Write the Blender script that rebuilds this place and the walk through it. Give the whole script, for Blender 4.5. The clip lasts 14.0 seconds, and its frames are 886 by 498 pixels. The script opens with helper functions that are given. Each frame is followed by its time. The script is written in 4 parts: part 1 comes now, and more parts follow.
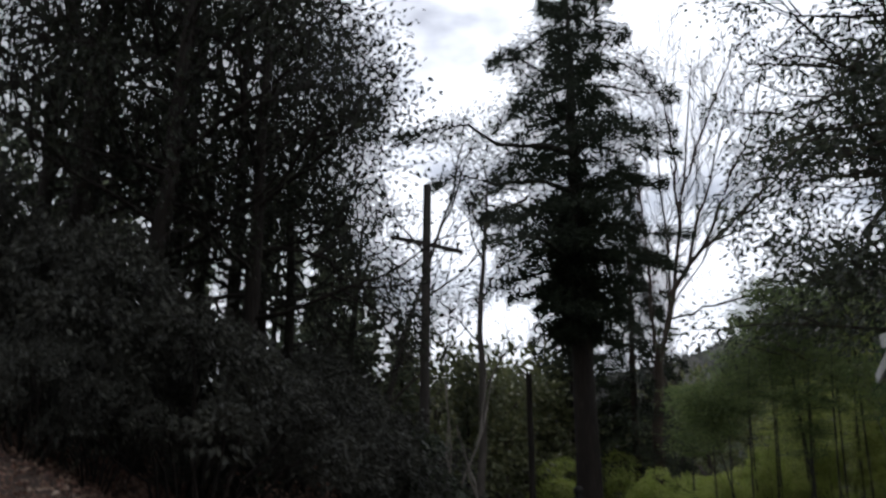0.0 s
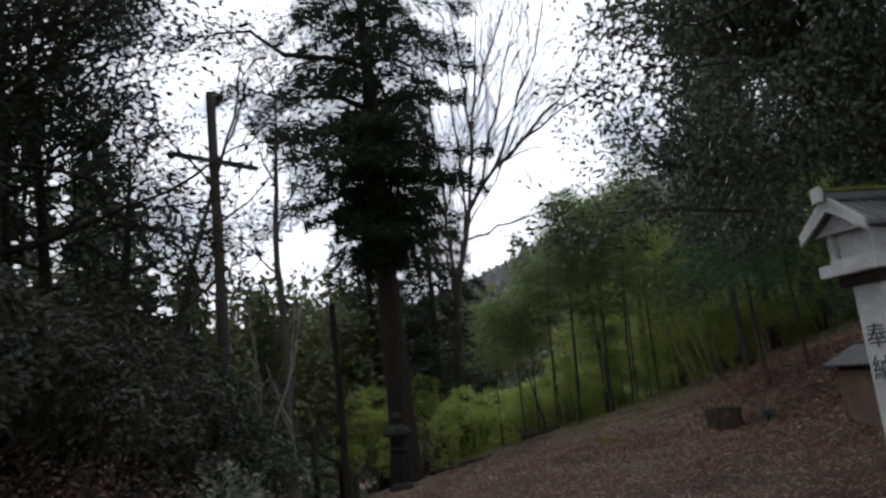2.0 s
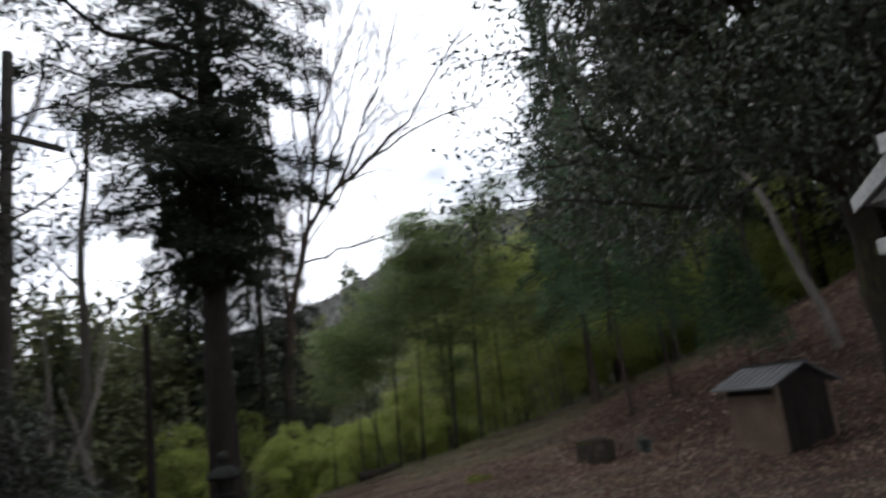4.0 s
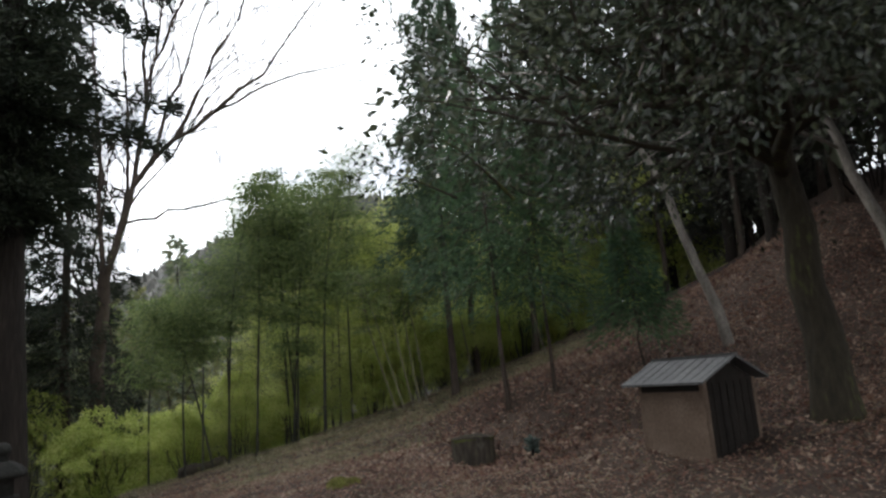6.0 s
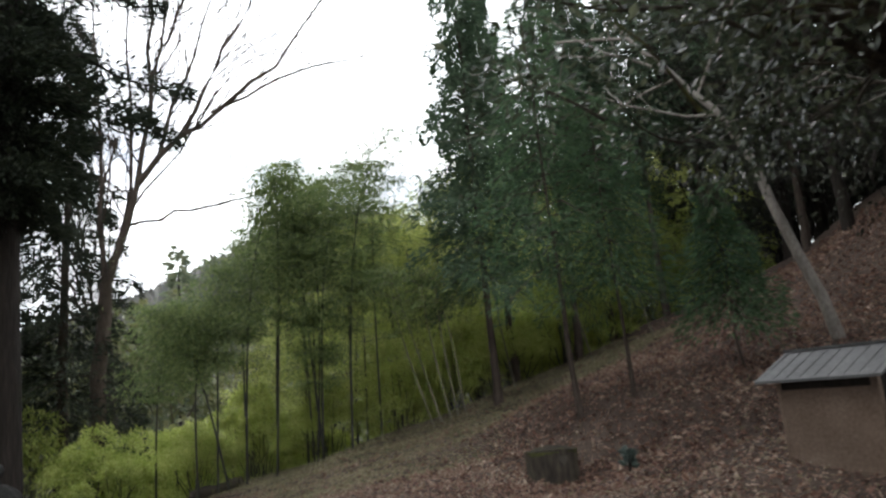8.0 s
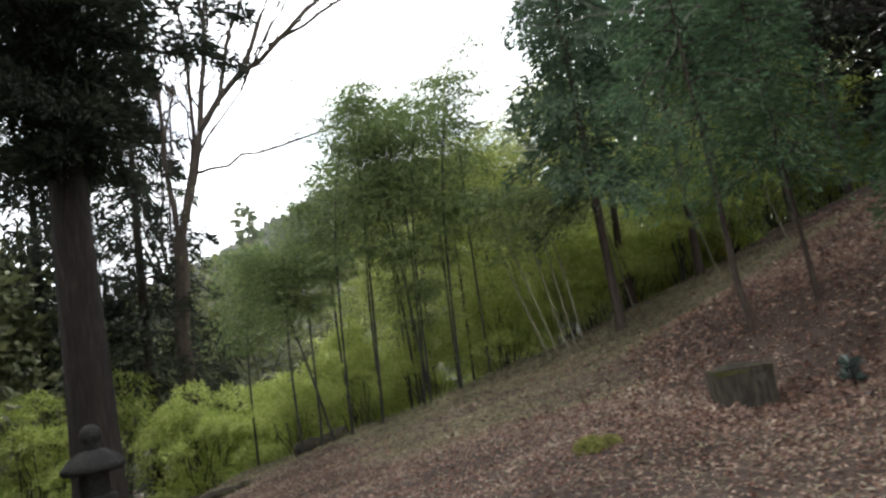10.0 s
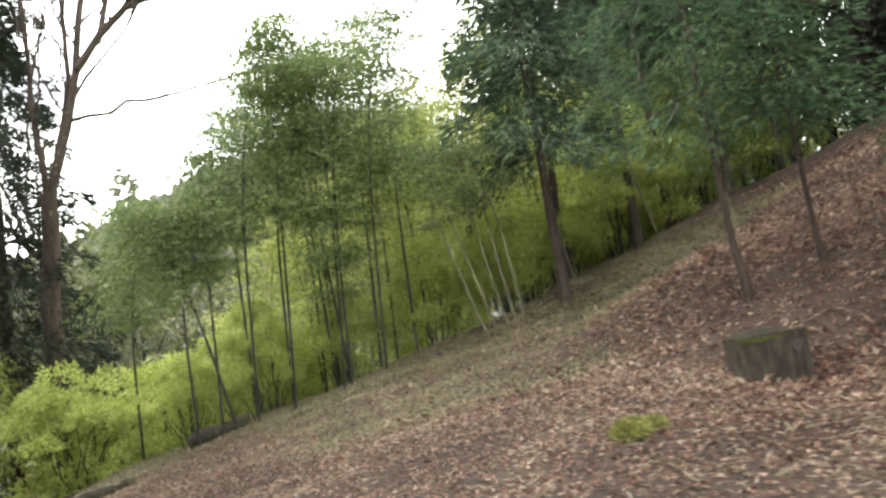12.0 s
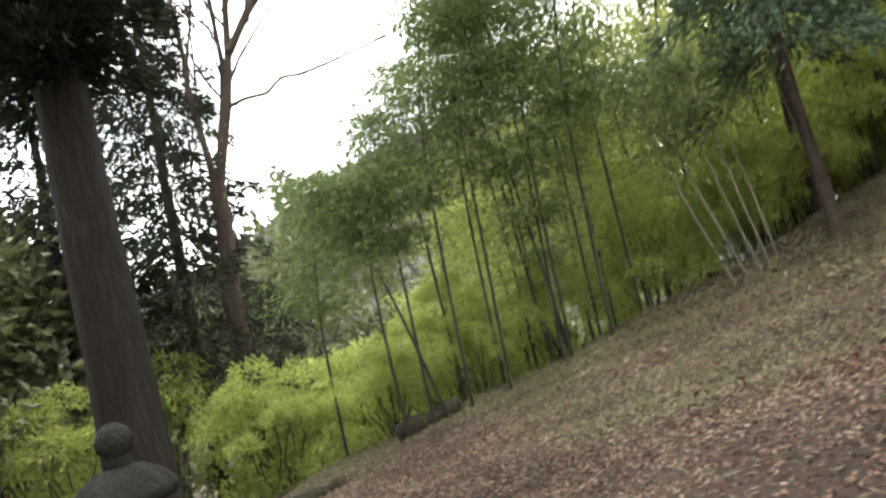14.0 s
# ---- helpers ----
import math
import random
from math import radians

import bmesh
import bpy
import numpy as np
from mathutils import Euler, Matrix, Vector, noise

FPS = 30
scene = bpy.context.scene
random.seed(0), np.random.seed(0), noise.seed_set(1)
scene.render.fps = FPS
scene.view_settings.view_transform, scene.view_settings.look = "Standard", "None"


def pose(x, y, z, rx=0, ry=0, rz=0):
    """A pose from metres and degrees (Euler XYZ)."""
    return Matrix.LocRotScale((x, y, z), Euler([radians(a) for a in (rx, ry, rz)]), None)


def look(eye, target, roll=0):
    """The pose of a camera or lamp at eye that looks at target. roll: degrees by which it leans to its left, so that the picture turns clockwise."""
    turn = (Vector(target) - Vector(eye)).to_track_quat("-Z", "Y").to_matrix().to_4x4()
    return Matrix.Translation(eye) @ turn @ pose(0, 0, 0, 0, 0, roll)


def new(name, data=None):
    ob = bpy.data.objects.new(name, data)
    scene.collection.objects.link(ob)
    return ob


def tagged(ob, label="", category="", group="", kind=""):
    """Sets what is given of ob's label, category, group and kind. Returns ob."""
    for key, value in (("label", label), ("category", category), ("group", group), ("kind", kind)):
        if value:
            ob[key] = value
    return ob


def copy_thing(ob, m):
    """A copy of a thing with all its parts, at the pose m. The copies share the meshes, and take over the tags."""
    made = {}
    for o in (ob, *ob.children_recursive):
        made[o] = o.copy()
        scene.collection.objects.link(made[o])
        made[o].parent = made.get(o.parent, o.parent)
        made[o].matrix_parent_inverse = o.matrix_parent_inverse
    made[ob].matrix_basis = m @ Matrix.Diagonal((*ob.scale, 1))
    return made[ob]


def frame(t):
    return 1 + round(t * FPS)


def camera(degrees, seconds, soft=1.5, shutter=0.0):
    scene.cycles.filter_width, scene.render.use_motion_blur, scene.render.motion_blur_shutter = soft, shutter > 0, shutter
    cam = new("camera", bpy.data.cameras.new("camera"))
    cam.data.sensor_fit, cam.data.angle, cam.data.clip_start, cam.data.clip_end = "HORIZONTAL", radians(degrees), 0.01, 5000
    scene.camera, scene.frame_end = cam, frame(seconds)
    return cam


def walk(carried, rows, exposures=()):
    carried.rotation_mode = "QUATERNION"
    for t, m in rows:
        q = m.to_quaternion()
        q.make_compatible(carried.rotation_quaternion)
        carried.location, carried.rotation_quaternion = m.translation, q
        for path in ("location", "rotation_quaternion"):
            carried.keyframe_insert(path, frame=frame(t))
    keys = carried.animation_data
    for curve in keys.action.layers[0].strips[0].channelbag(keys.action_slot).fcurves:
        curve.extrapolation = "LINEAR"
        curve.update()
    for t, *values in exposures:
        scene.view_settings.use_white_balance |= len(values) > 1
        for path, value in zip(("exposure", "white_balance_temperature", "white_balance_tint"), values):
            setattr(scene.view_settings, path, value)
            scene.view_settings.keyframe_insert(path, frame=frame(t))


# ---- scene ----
cam = camera(62.1, 14.0, soft=2.6, shutter=0.5)
PATH = [
    (0, (0.130, 0.048, 1.418), (0.0687, 1.9673, 1.9781), 0.37),
    (0.5, (-0.017, 0.405, 1.391), (-0.0673, 2.3053, 2.0132), -4.89),
    (1, (-0.154, 0.795, 1.373), (0.0180, 2.7373, 1.8189), -1.65),
    (1.5, (-0.265, 1.243, 1.371), (-0.0300, 3.1868, 1.7786), -6.62),
    (2, (-0.338, 1.671, 1.377), (0.1881, 3.5658, 1.7437), -6.46),
    (2.5, (-0.388, 2.263, 1.384), (0.1826, 4.1405, 1.7718), -7.83),
    (3, (-0.423, 2.659, 1.355), (0.3040, 4.4872, 1.7141), -5.16),
    (3.5, (-0.433, 3.120, 1.331), (0.4219, 4.8998, 1.6524), -8.27),
    (4, (-0.438, 3.521, 1.303), (0.5396, 5.2161, 1.7174), -6.72),
    (4.2, (-0.416, 3.703, 1.299), (0.7272, 5.2991, 1.6800), -7.29),
    (6.3, (0.150, 5.830, 1.352), (1.5010, 7.2637, 1.6973), -4.62),
    (6.5, (0.196, 6.017, 1.349), (1.5227, 7.4686, 1.7124), -3.59),
    (7, (0.303, 6.478, 1.321), (1.4684, 8.0748, 1.6258), -6.10),
    (7.2, (0.345, 6.660, 1.305), (1.6887, 8.0865, 1.7046), -5.56),
    (9.3, (0.700, 8.600, 1.140), (2.0610, 10.0150, 1.4970), -5.20),
    (9.5, (0.741, 8.787, 1.134), (2.1504, 10.1642, 1.4755), -5.48),
    (10, (0.866, 9.260, 1.116), (2.1058, 10.8062, 1.3842), -9.44),
    (10.5, (1.002, 9.666, 1.070), (2.3494, 11.1191, 1.3407), -6.93),
    (11, (1.163, 10.121, 1.062), (2.6122, 11.4891, 1.2304), -9.10),
    (11.5, (1.297, 10.537, 1.026), (2.7300, 11.9161, 1.2394), -7.50),
    (12, (1.419, 11.040, 1.015), (2.8770, 12.3968, 1.1998), -9.17),
    (12.5, (1.535, 11.628, 1.015), (2.8597, 13.1131, 1.2191), -7.15),
    (13, (1.648, 12.158, 1.027), (2.9175, 13.6835, 1.2764), -8.81),
    (13.5, (1.760, 12.679, 1.027), (2.9609, 14.2543, 1.3036), -11.20),
    (14, (1.878, 13.190, 1.020), (3.0487, 14.7988, 1.2248), -14.13),
]
EXPOSURES = [(0.0, -1.8, 6080, 12.5), (1.5, -1.55, 6080, 12.5), (3.0, -1.42, 6130, 12.5), (4.2, -1.28, 6130, 12.5), (6.5, -0.64, 6350, 10), (7.1, -0.54, 6350, 10), (9.5, -0.42, 6350, 10), (10.5, 0.28, 6520, 10), (11.0, 0.53, 6740, 7), (12.0, 0.83, 6790, 7), (12.5, 0.85, 6790, 7), (13.0, 0.81, 6790, 7), (14.0, 0.53, 6790, 7)]
walk(cam, [(t, look(eye, target, roll)) for t, eye, target, roll in PATH], EXPOSURES)

# ---- light ----
world = bpy.data.worlds.new("sky")
scene.world = world
world.use_nodes = True
wn, wl = world.node_tree.nodes, world.node_tree.links
wn.clear()
SUN_EL, SUN_AZ = radians(48), radians(-25)
sky = wn.new("ShaderNodeTexSky")
sky.sky_type, sky.sun_disc = "NISHITA", False
sky.sun_elevation, sky.sun_rotation = SUN_EL, SUN_AZ
blue = wn.new("ShaderNodeBackground")
blue.inputs["Strength"].default_value = 0.15
blue.inputs["Color"].default_value = (0.6, 0.8, 1.0, 1)
wl.new(sky.outputs[0], blue.inputs[0])
cloud = wn.new("ShaderNodeBackground")
cloud.inputs["Color"].default_value = (0.95, 0.97, 1.0, 1)
cloud.inputs["Strength"].default_value = 5.0
wc = wn.new("ShaderNodeTexCoord")
wmap = wn.new("ShaderNodeMapping")
wmap.inputs["Scale"].default_value = (1.6, 1.6, 3.6)
wl.new(wc.outputs["Generated"], wmap.inputs[0])
cn = wn.new("ShaderNodeTexNoise")
cn.inputs["Scale"].default_value, cn.inputs["Detail"].default_value, cn.inputs["Roughness"].default_value = 2.4, 6, 0.55
wl.new(wmap.outputs[0], cn.inputs["Vector"])
cr = wn.new("ShaderNodeValToRGB")
cr.color_ramp.elements[0].position, cr.color_ramp.elements[1].position = 0.3, 0.5
cr.color_ramp.elements[0].color = (0.3, 0.3, 0.3, 1)
wl.new(cn.outputs[0], cr.inputs[0])
wm, wo = wn.new("ShaderNodeMixShader"), wn.new("ShaderNodeOutputWorld")
wl.new(cr.outputs[0], wm.inputs[0])
wl.new(blue.outputs[0], wm.inputs[1])
wl.new(cloud.outputs[0], wm.inputs[2])
wl.new(wm.outputs[0], wo.inputs[0])
sun_data = bpy.data.lights.new("sun", "SUN")
sun_data.energy, sun_data.angle, sun_data.color = 1.5, radians(14), (1.0, 0.95, 0.87)
sun = new("sun", sun_data)
sun.matrix_world = look((0, 0, 40), (-40 * math.sin(SUN_AZ) * math.cos(SUN_EL), -40 * math.cos(SUN_AZ) * math.cos(SUN_EL), 40 - 40 * math.sin(SUN_EL)))


# ---- materials ----
def nodes_of(name):
    m = bpy.data.materials.new(name)
    m.use_nodes = True
    nt = m.node_tree
    return m, nt.nodes, nt.links, nt.nodes["Principled BSDF"]


def ramp(n, stops):
    r = n.new("ShaderNodeValToRGB")
    e = r.color_ramp.elements
    e[0].position, e[0].color = stops[0][0], (*stops[0][1], 1)
    e[1].position, e[1].color = stops[-1][0], (*stops[-1][1], 1)
    for pos, col in stops[1:-1]:
        e.new(pos).color = (*col, 1)
    return r


def surface(name, stops, scale, fine, rough=0.85, bump=0.3, stretch=(1, 1, 1), dist=0.02, metal=0.0, sheen=0.5):
    """Mottled surface: a coarse and a fine noise drive colour, the fine one the relief."""
    m, n, l, b = nodes_of(name)
    tc, mp = n.new("ShaderNodeTexCoord"), n.new("ShaderNodeMapping")
    mp.inputs["Scale"].default_value = stretch
    l.new(tc.outputs["Object"], mp.inputs[0])
    a, f, mx = n.new("ShaderNodeTexNoise"), n.new("ShaderNodeTexNoise"), n.new("ShaderNodeMix")
    a.inputs["Scale"].default_value, a.inputs["Detail"].default_value = scale, 5
    f.inputs["Scale"].default_value, f.inputs["Detail"].default_value = fine, 6
    for t in (a, f):
        l.new(mp.outputs[0], t.inputs["Vector"])
    mx.inputs[0].default_value = 0.5
    l.new(a.outputs[0], mx.inputs[2])
    l.new(f.outputs[0], mx.inputs[3])
    r = ramp(n, stops)
    l.new(mx.outputs[0], r.inputs[0])
    l.new(r.outputs[0], b.inputs["Base Color"])
    b.inputs["Roughness"].default_value, b.inputs["Metallic"].default_value = rough, metal
    b.inputs["Specular IOR Level"].default_value = sheen if rough < 0.9 else 0.4 * sheen
    bp = n.new("ShaderNodeBump")
    bp.inputs["Strength"].default_value, bp.inputs["Distance"].default_value = bump, dist
    l.new(f.outputs[0], bp.inputs["Height"])
    l.new(bp.outputs[0], b.inputs["Normal"])
    return m


def leafy(name, stops, rough=0.45, through_light=0.3, spec=0.5):
    """Foliage: each leaf has its own shade, and lets some light through."""
    m, n, l, b = nodes_of(name)
    g, r = n.new("ShaderNodeNewGeometry"), ramp(n, stops)
    tc, ns, ad = n.new("ShaderNodeTexCoord"), n.new("ShaderNodeTexNoise"), n.new("ShaderNodeMix")
    ns.inputs["Scale"].default_value, ns.inputs["Detail"].default_value = 0.9, 3
    l.new(tc.outputs["Object"], ns.inputs["Vector"])
    ad.inputs[0].default_value = 0.45
    l.new(g.outputs["Random Per Island"], ad.inputs[2])
    l.new(ns.outputs[0], ad.inputs[3])
    l.new(ad.outputs[0], r.inputs[0])
    l.new(r.outputs[0], b.inputs["Base Color"])
    b.inputs["Roughness"].default_value = rough
    b.inputs["Specular IOR Level"].default_value = spec
    t, mx, out = n.new("ShaderNodeBsdfTranslucent"), n.new("ShaderNodeMixShader"), n["Material Output"]
    l.new(r.outputs[0], t.inputs[0])
    mx.inputs[0].default_value = through_light
    l.new(b.outputs[0], mx.inputs[1])
    l.new(t.outputs[0], mx.inputs[2])
    l.new(mx.outputs[0], out.inputs[0])
    return m


M_SOIL = surface("soil", [(0.3, (0.022, 0.015, 0.012)), (0.5, (0.052, 0.036, 0.028)), (0.7, (0.1, 0.074, 0.057))], 0.9, 26, 0.95, 0.6, dist=0.03)
M_LITTER = leafy("dry_leaves", [(0.2, (0.055, 0.03, 0.023)), (0.42, (0.15, 0.076, 0.052)), (0.62, (0.25, 0.148, 0.104)), (0.84, (0.43, 0.34, 0.255))], 0.6, 0.12)
M_STRAW = leafy("straw", [(0.2, (0.11, 0.088, 0.058)), (0.5, (0.22, 0.18, 0.12)), (0.8, (0.37, 0.32, 0.235))], 0.65, 0.15)
M_GRASS = leafy("grass", [(0.2, (0.12, 0.12, 0.06)), (0.5, (0.21, 0.195, 0.105)), (0.8, (0.37, 0.32, 0.2))], 0.6, 0.25)
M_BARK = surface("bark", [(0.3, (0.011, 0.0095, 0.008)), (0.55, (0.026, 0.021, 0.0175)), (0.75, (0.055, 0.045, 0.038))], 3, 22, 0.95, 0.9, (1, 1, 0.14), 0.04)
M_BARK_BROWN = surface("brown_bark", [(0.3, (0.032, 0.024, 0.019)), (0.55, (0.07, 0.054, 0.043)), (0.75, (0.125, 0.1, 0.08))], 4, 24, 0.92, 0.7, (1, 1, 0.25), 0.02)
M_BARK_GREY = surface("grey_bark", [(0.3, (0.045, 0.039, 0.033)), (0.55, (0.095, 0.083, 0.071)), (0.75, (0.17, 0.153, 0.133))], 4, 24, 0.9, 0.6, (1, 1, 0.3), 0.02)
M_BARK_PALE = surface("pale_bark", [(0.3, (0.09, 0.075, 0.06)), (0.5, (0.19, 0.17, 0.145)), (0.7, (0.31, 0.285, 0.245))], 5, 30, 0.85, 0.5, (1, 1, 0.5), 0.015)
M_BARK_MOSS = surface("mossy_bark", [(0.35, (0.022, 0.019, 0.015)), (0.55, (0.045, 0.038, 0.026)), (0.66, (0.095, 0.105, 0.03)), (0.8, (0.16, 0.172, 0.045))], 1.6, 20, 0.95, 0.8, (1, 1, 0.3), 0.03)
M_CULM = surface("culm", [(0.3, (0.012, 0.012, 0.009)), (0.55, (0.024, 0.024, 0.016)), (0.75, (0.055, 0.055, 0.032))], 3, 30, 0.5, 0.2, (1, 1, 0.2))
M_CULM_PALE = surface("dry_culm", [(0.3, (0.11, 0.10, 0.065)), (0.7, (0.26, 0.24, 0.17))], 3, 30, 0.5, 0.2, (1, 1, 0.2))
# the bank's deep shade is partly put into these near-black leaf colours
M_SHADELEAF = leafy("shaded_evergreen_leaves", [(0.2, (0.014, 0.016, 0.011)), (0.55, (0.028, 0.033, 0.02)), (0.85, (0.058, 0.063, 0.038))], 0.6, 0.12, 0.2)
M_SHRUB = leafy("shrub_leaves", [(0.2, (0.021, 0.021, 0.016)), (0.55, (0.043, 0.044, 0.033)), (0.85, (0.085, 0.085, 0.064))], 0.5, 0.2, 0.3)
# really glossy; the colour is also lightened to stand in for sky glints
M_GLOSSLEAF = leafy("glossy_leaves", [(0.2, (0.024, 0.031, 0.019)), (0.55, (0.052, 0.066, 0.038)), (0.85, (0.13, 0.145, 0.09))], 0.22, 0.42, 0.9)
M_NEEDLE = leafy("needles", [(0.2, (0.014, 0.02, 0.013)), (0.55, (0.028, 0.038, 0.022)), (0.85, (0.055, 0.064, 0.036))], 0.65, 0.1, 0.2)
M_CEDAR = leafy("cedar_sprays", [(0.2, (0.034, 0.062, 0.036)), (0.55, (0.07, 0.114, 0.062)), (0.85, (0.125, 0.178, 0.098))], 0.6, 0.25, 0.3)
M_CEDAR_YOUNG = leafy("young_cedar_sprays", [(0.2, (0.042, 0.09, 0.045)), (0.55, (0.08, 0.148, 0.066)), (0.85, (0.14, 0.21, 0.095))], 0.6, 0.35, 0.3)
# front bamboo tiers: their shadowed look is put into a darker green
M_BAMBOO_SHADED = leafy("shaded_bamboo_leaves", [(0.15, (0.07, 0.11, 0.038)), (0.5, (0.155, 0.215, 0.07)), (0.85, (0.31, 0.36, 0.14))], 0.5, 0.45)
# bushes and grove behind: strong daylight painted in as raised leaf colour
M_FRESH_LIT = leafy("lit_fresh_leaves", [(0.15, (0.22, 0.285, 0.06)), (0.5, (0.43, 0.5, 0.125)), (0.85, (0.68, 0.69, 0.28))], 0.5, 0.55)
M_GROVE_LIT = leafy("lit_grove_leaves", [(0.15, (0.2, 0.255, 0.06)), (0.5, (0.42, 0.475, 0.13)), (0.85, (0.66, 0.66, 0.25))], 0.5, 0.5)
M_OLIVE = leafy("olive_leaves", [(0.15, (0.06, 0.07, 0.03)), (0.5, (0.12, 0.135, 0.055)), (0.85, (0.2, 0.2, 0.09))], 0.5, 0.3)
M_GREYLEAF = leafy("grey_green_leaves", [(0.15, (0.09, 0.11, 0.075)), (0.5, (0.16, 0.19, 0.13)), (0.85, (0.28, 0.3, 0.22))], 0.4, 0.25)
M_PLANT = leafy("plant_leaves", [(0.15, (0.035, 0.055, 0.045)), (0.5, (0.07, 0.1, 0.085)), (0.85, (0.16, 0.2, 0.18))], 0.35, 0.2)
# distance haze is mixed into these two leaf colours, lighter and greyer
M_FAR_HAZED = leafy("hazed_far_woods", [(0.15, (0.08, 0.105, 0.07)), (0.5, (0.15, 0.175, 0.11)), (0.85, (0.24, 0.245, 0.16))], 0.8, 0.45)
M_HILL_HAZED = leafy("hazed_hill_woods", [(0.15, (0.1, 0.105, 0.1)), (0.5, (0.14, 0.138, 0.126)), (0.85, (0.19, 0.182, 0.16))], 0.9, 0.1)
M_WOODGREY = surface("weathered_wood", [(0.3, (0.025, 0.022, 0.019)), (0.5, (0.048, 0.042, 0.036)), (0.7, (0.085, 0.076, 0.067))], 6, 40, 0.9, 0.4, (1, 1, 0.15))
M_STUMP = surface("stump_bark", [(0.38, (0.028, 0.024, 0.02)), (0.5, (0.066, 0.055, 0.043)), (0.64, (0.11, 0.1, 0.066)), (0.78, (0.22, 0.205, 0.18))], 2.5, 16, 0.95, 0.8, (1, 1, 0.3), 0.03)
M_MOSS = surface("moss", [(0.3, (0.09, 0.1, 0.025)), (0.55, (0.2, 0.22, 0.05)), (0.75, (0.33, 0.34, 0.1))], 5, 60, 0.98, 1.0, dist=0.03)
M_MOSS_DARK = surface("dull_moss", [(0.3, (0.03, 0.03, 0.015)), (0.55, (0.07, 0.075, 0.022)), (0.75, (0.13, 0.14, 0.04))], 6, 60, 0.98, 1.0, dist=0.02)
M_MOSSTIP = leafy("moss_tips", [(0.2, (0.13, 0.13, 0.045)), (0.55, (0.25, 0.245, 0.085)), (0.85, (0.39, 0.37, 0.16))], 0.8, 0.2, 0.1)
M_STONE = surface("weathered_stone", [(0.3, (0.008, 0.008, 0.0075)), (0.5, (0.018, 0.018, 0.016)), (0.7, (0.042, 0.042, 0.036))], 3, 34, 0.95, 0.7)
M_WHITE = surface("painted_white", [(0.3, (0.25, 0.25, 0.24)), (0.55, (0.42, 0.42, 0.4)), (0.75, (0.56, 0.56, 0.535))], 4, 40, 0.75, 0.15)
M_COPPER = surface("roof_sheet", [(0.3, (0.06, 0.06, 0.062)), (0.55, (0.11, 0.11, 0.11)), (0.75, (0.2, 0.2, 0.2))], 3, 30, 0.5, 0.2)
M_INK = surface("ink", [(0.3, (0.01, 0.01, 0.01)), (0.7, (0.03, 0.03, 0.03))], 10, 50, 0.7, 0.1)
M_DARKWOOD = surface("dark_wood_and_shade", [(0.3, (0.012, 0.01, 0.009)), (0.55, (0.024, 0.02, 0.017)), (0.75, (0.045, 0.038, 0.033))], 4, 40, 0.9, 0.4, (1, 1, 0.2))
M_PLASTER = surface("earth_plaster", [(0.3, (0.10, 0.072, 0.052)), (0.55, (0.165, 0.12, 0.09)), (0.75, (0.23, 0.175, 0.135))], 2.5, 30, 0.95, 0.4)
M_TIN = surface("grey_sheet", [(0.3, (0.06, 0.06, 0.06)), (0.55, (0.1, 0.1, 0.098)), (0.75, (0.16, 0.16, 0.155))], 3, 26, 0.6, 0.25)

RNG = np.random.default_rng(7)


# ---- builders ----
def put_mesh(name, verts, faces, mat, parent=None, smooth=False, label=""):
    """One mesh object from arrays: verts (n, 3), faces (m, k)."""
    verts, faces = np.asarray(verts, np.float32), np.asarray(faces, np.int32)
    k = faces.shape[1]
    me = bpy.data.meshes.new(name)
    me.vertices.add(len(verts))
    me.vertices.foreach_set("co", verts.ravel())
    me.loops.add(faces.size)
    me.loops.foreach_set("vertex_index", faces.ravel())
    me.polygons.add(len(faces))
    me.polygons.foreach_set("loop_start", np.arange(0, faces.size, k, dtype=np.int32))
    me.polygons.foreach_set("loop_total", np.full(len(faces), k, np.int32))
    me.polygons.foreach_set("use_smooth", np.full(len(faces), smooth))
    me.update(calc_edges=True)
    me.materials.append(mat)
    ob = new(name, me)
    ob.parent = parent
    return tagged(ob, label)


def part(name, bm, material, parent=None, label="", smooth=False):
    """Link a bmesh as one mesh object under a thing or a part."""
    me = bpy.data.meshes.new(name)
    bmesh.ops.recalc_face_normals(bm, faces=bm.faces)
    for f in bm.faces:
        f.smooth = smooth
    bm.to_mesh(me)
    bm.free()
    me.materials.append(material)
    ob = new(name, me)
    ob.parent = parent
    return tagged(ob, label)


def thing(name, m, label, category, group="", kind=""):
    e = new(name)
    e.matrix_basis = m
    return tagged(e, label, category, group, kind)


def box_bm(lo, hi, bevel=0.01, bm=None):
    bm = bm or bmesh.new()
    c = [(a + b) / 2 for a, b in zip(lo, hi)]
    s = [b - a for a, b in zip(lo, hi)]
    made = bmesh.ops.create_cube(bm, size=1, matrix=Matrix.Translation(c) @ Matrix.Diagonal((*s, 1)))
    if bevel:
        edges = list({e for v in made["verts"] for e in v.link_edges})
        bmesh.ops.bevel(bm, geom=edges, offset=bevel, segments=2, affect="EDGES")
    return bm


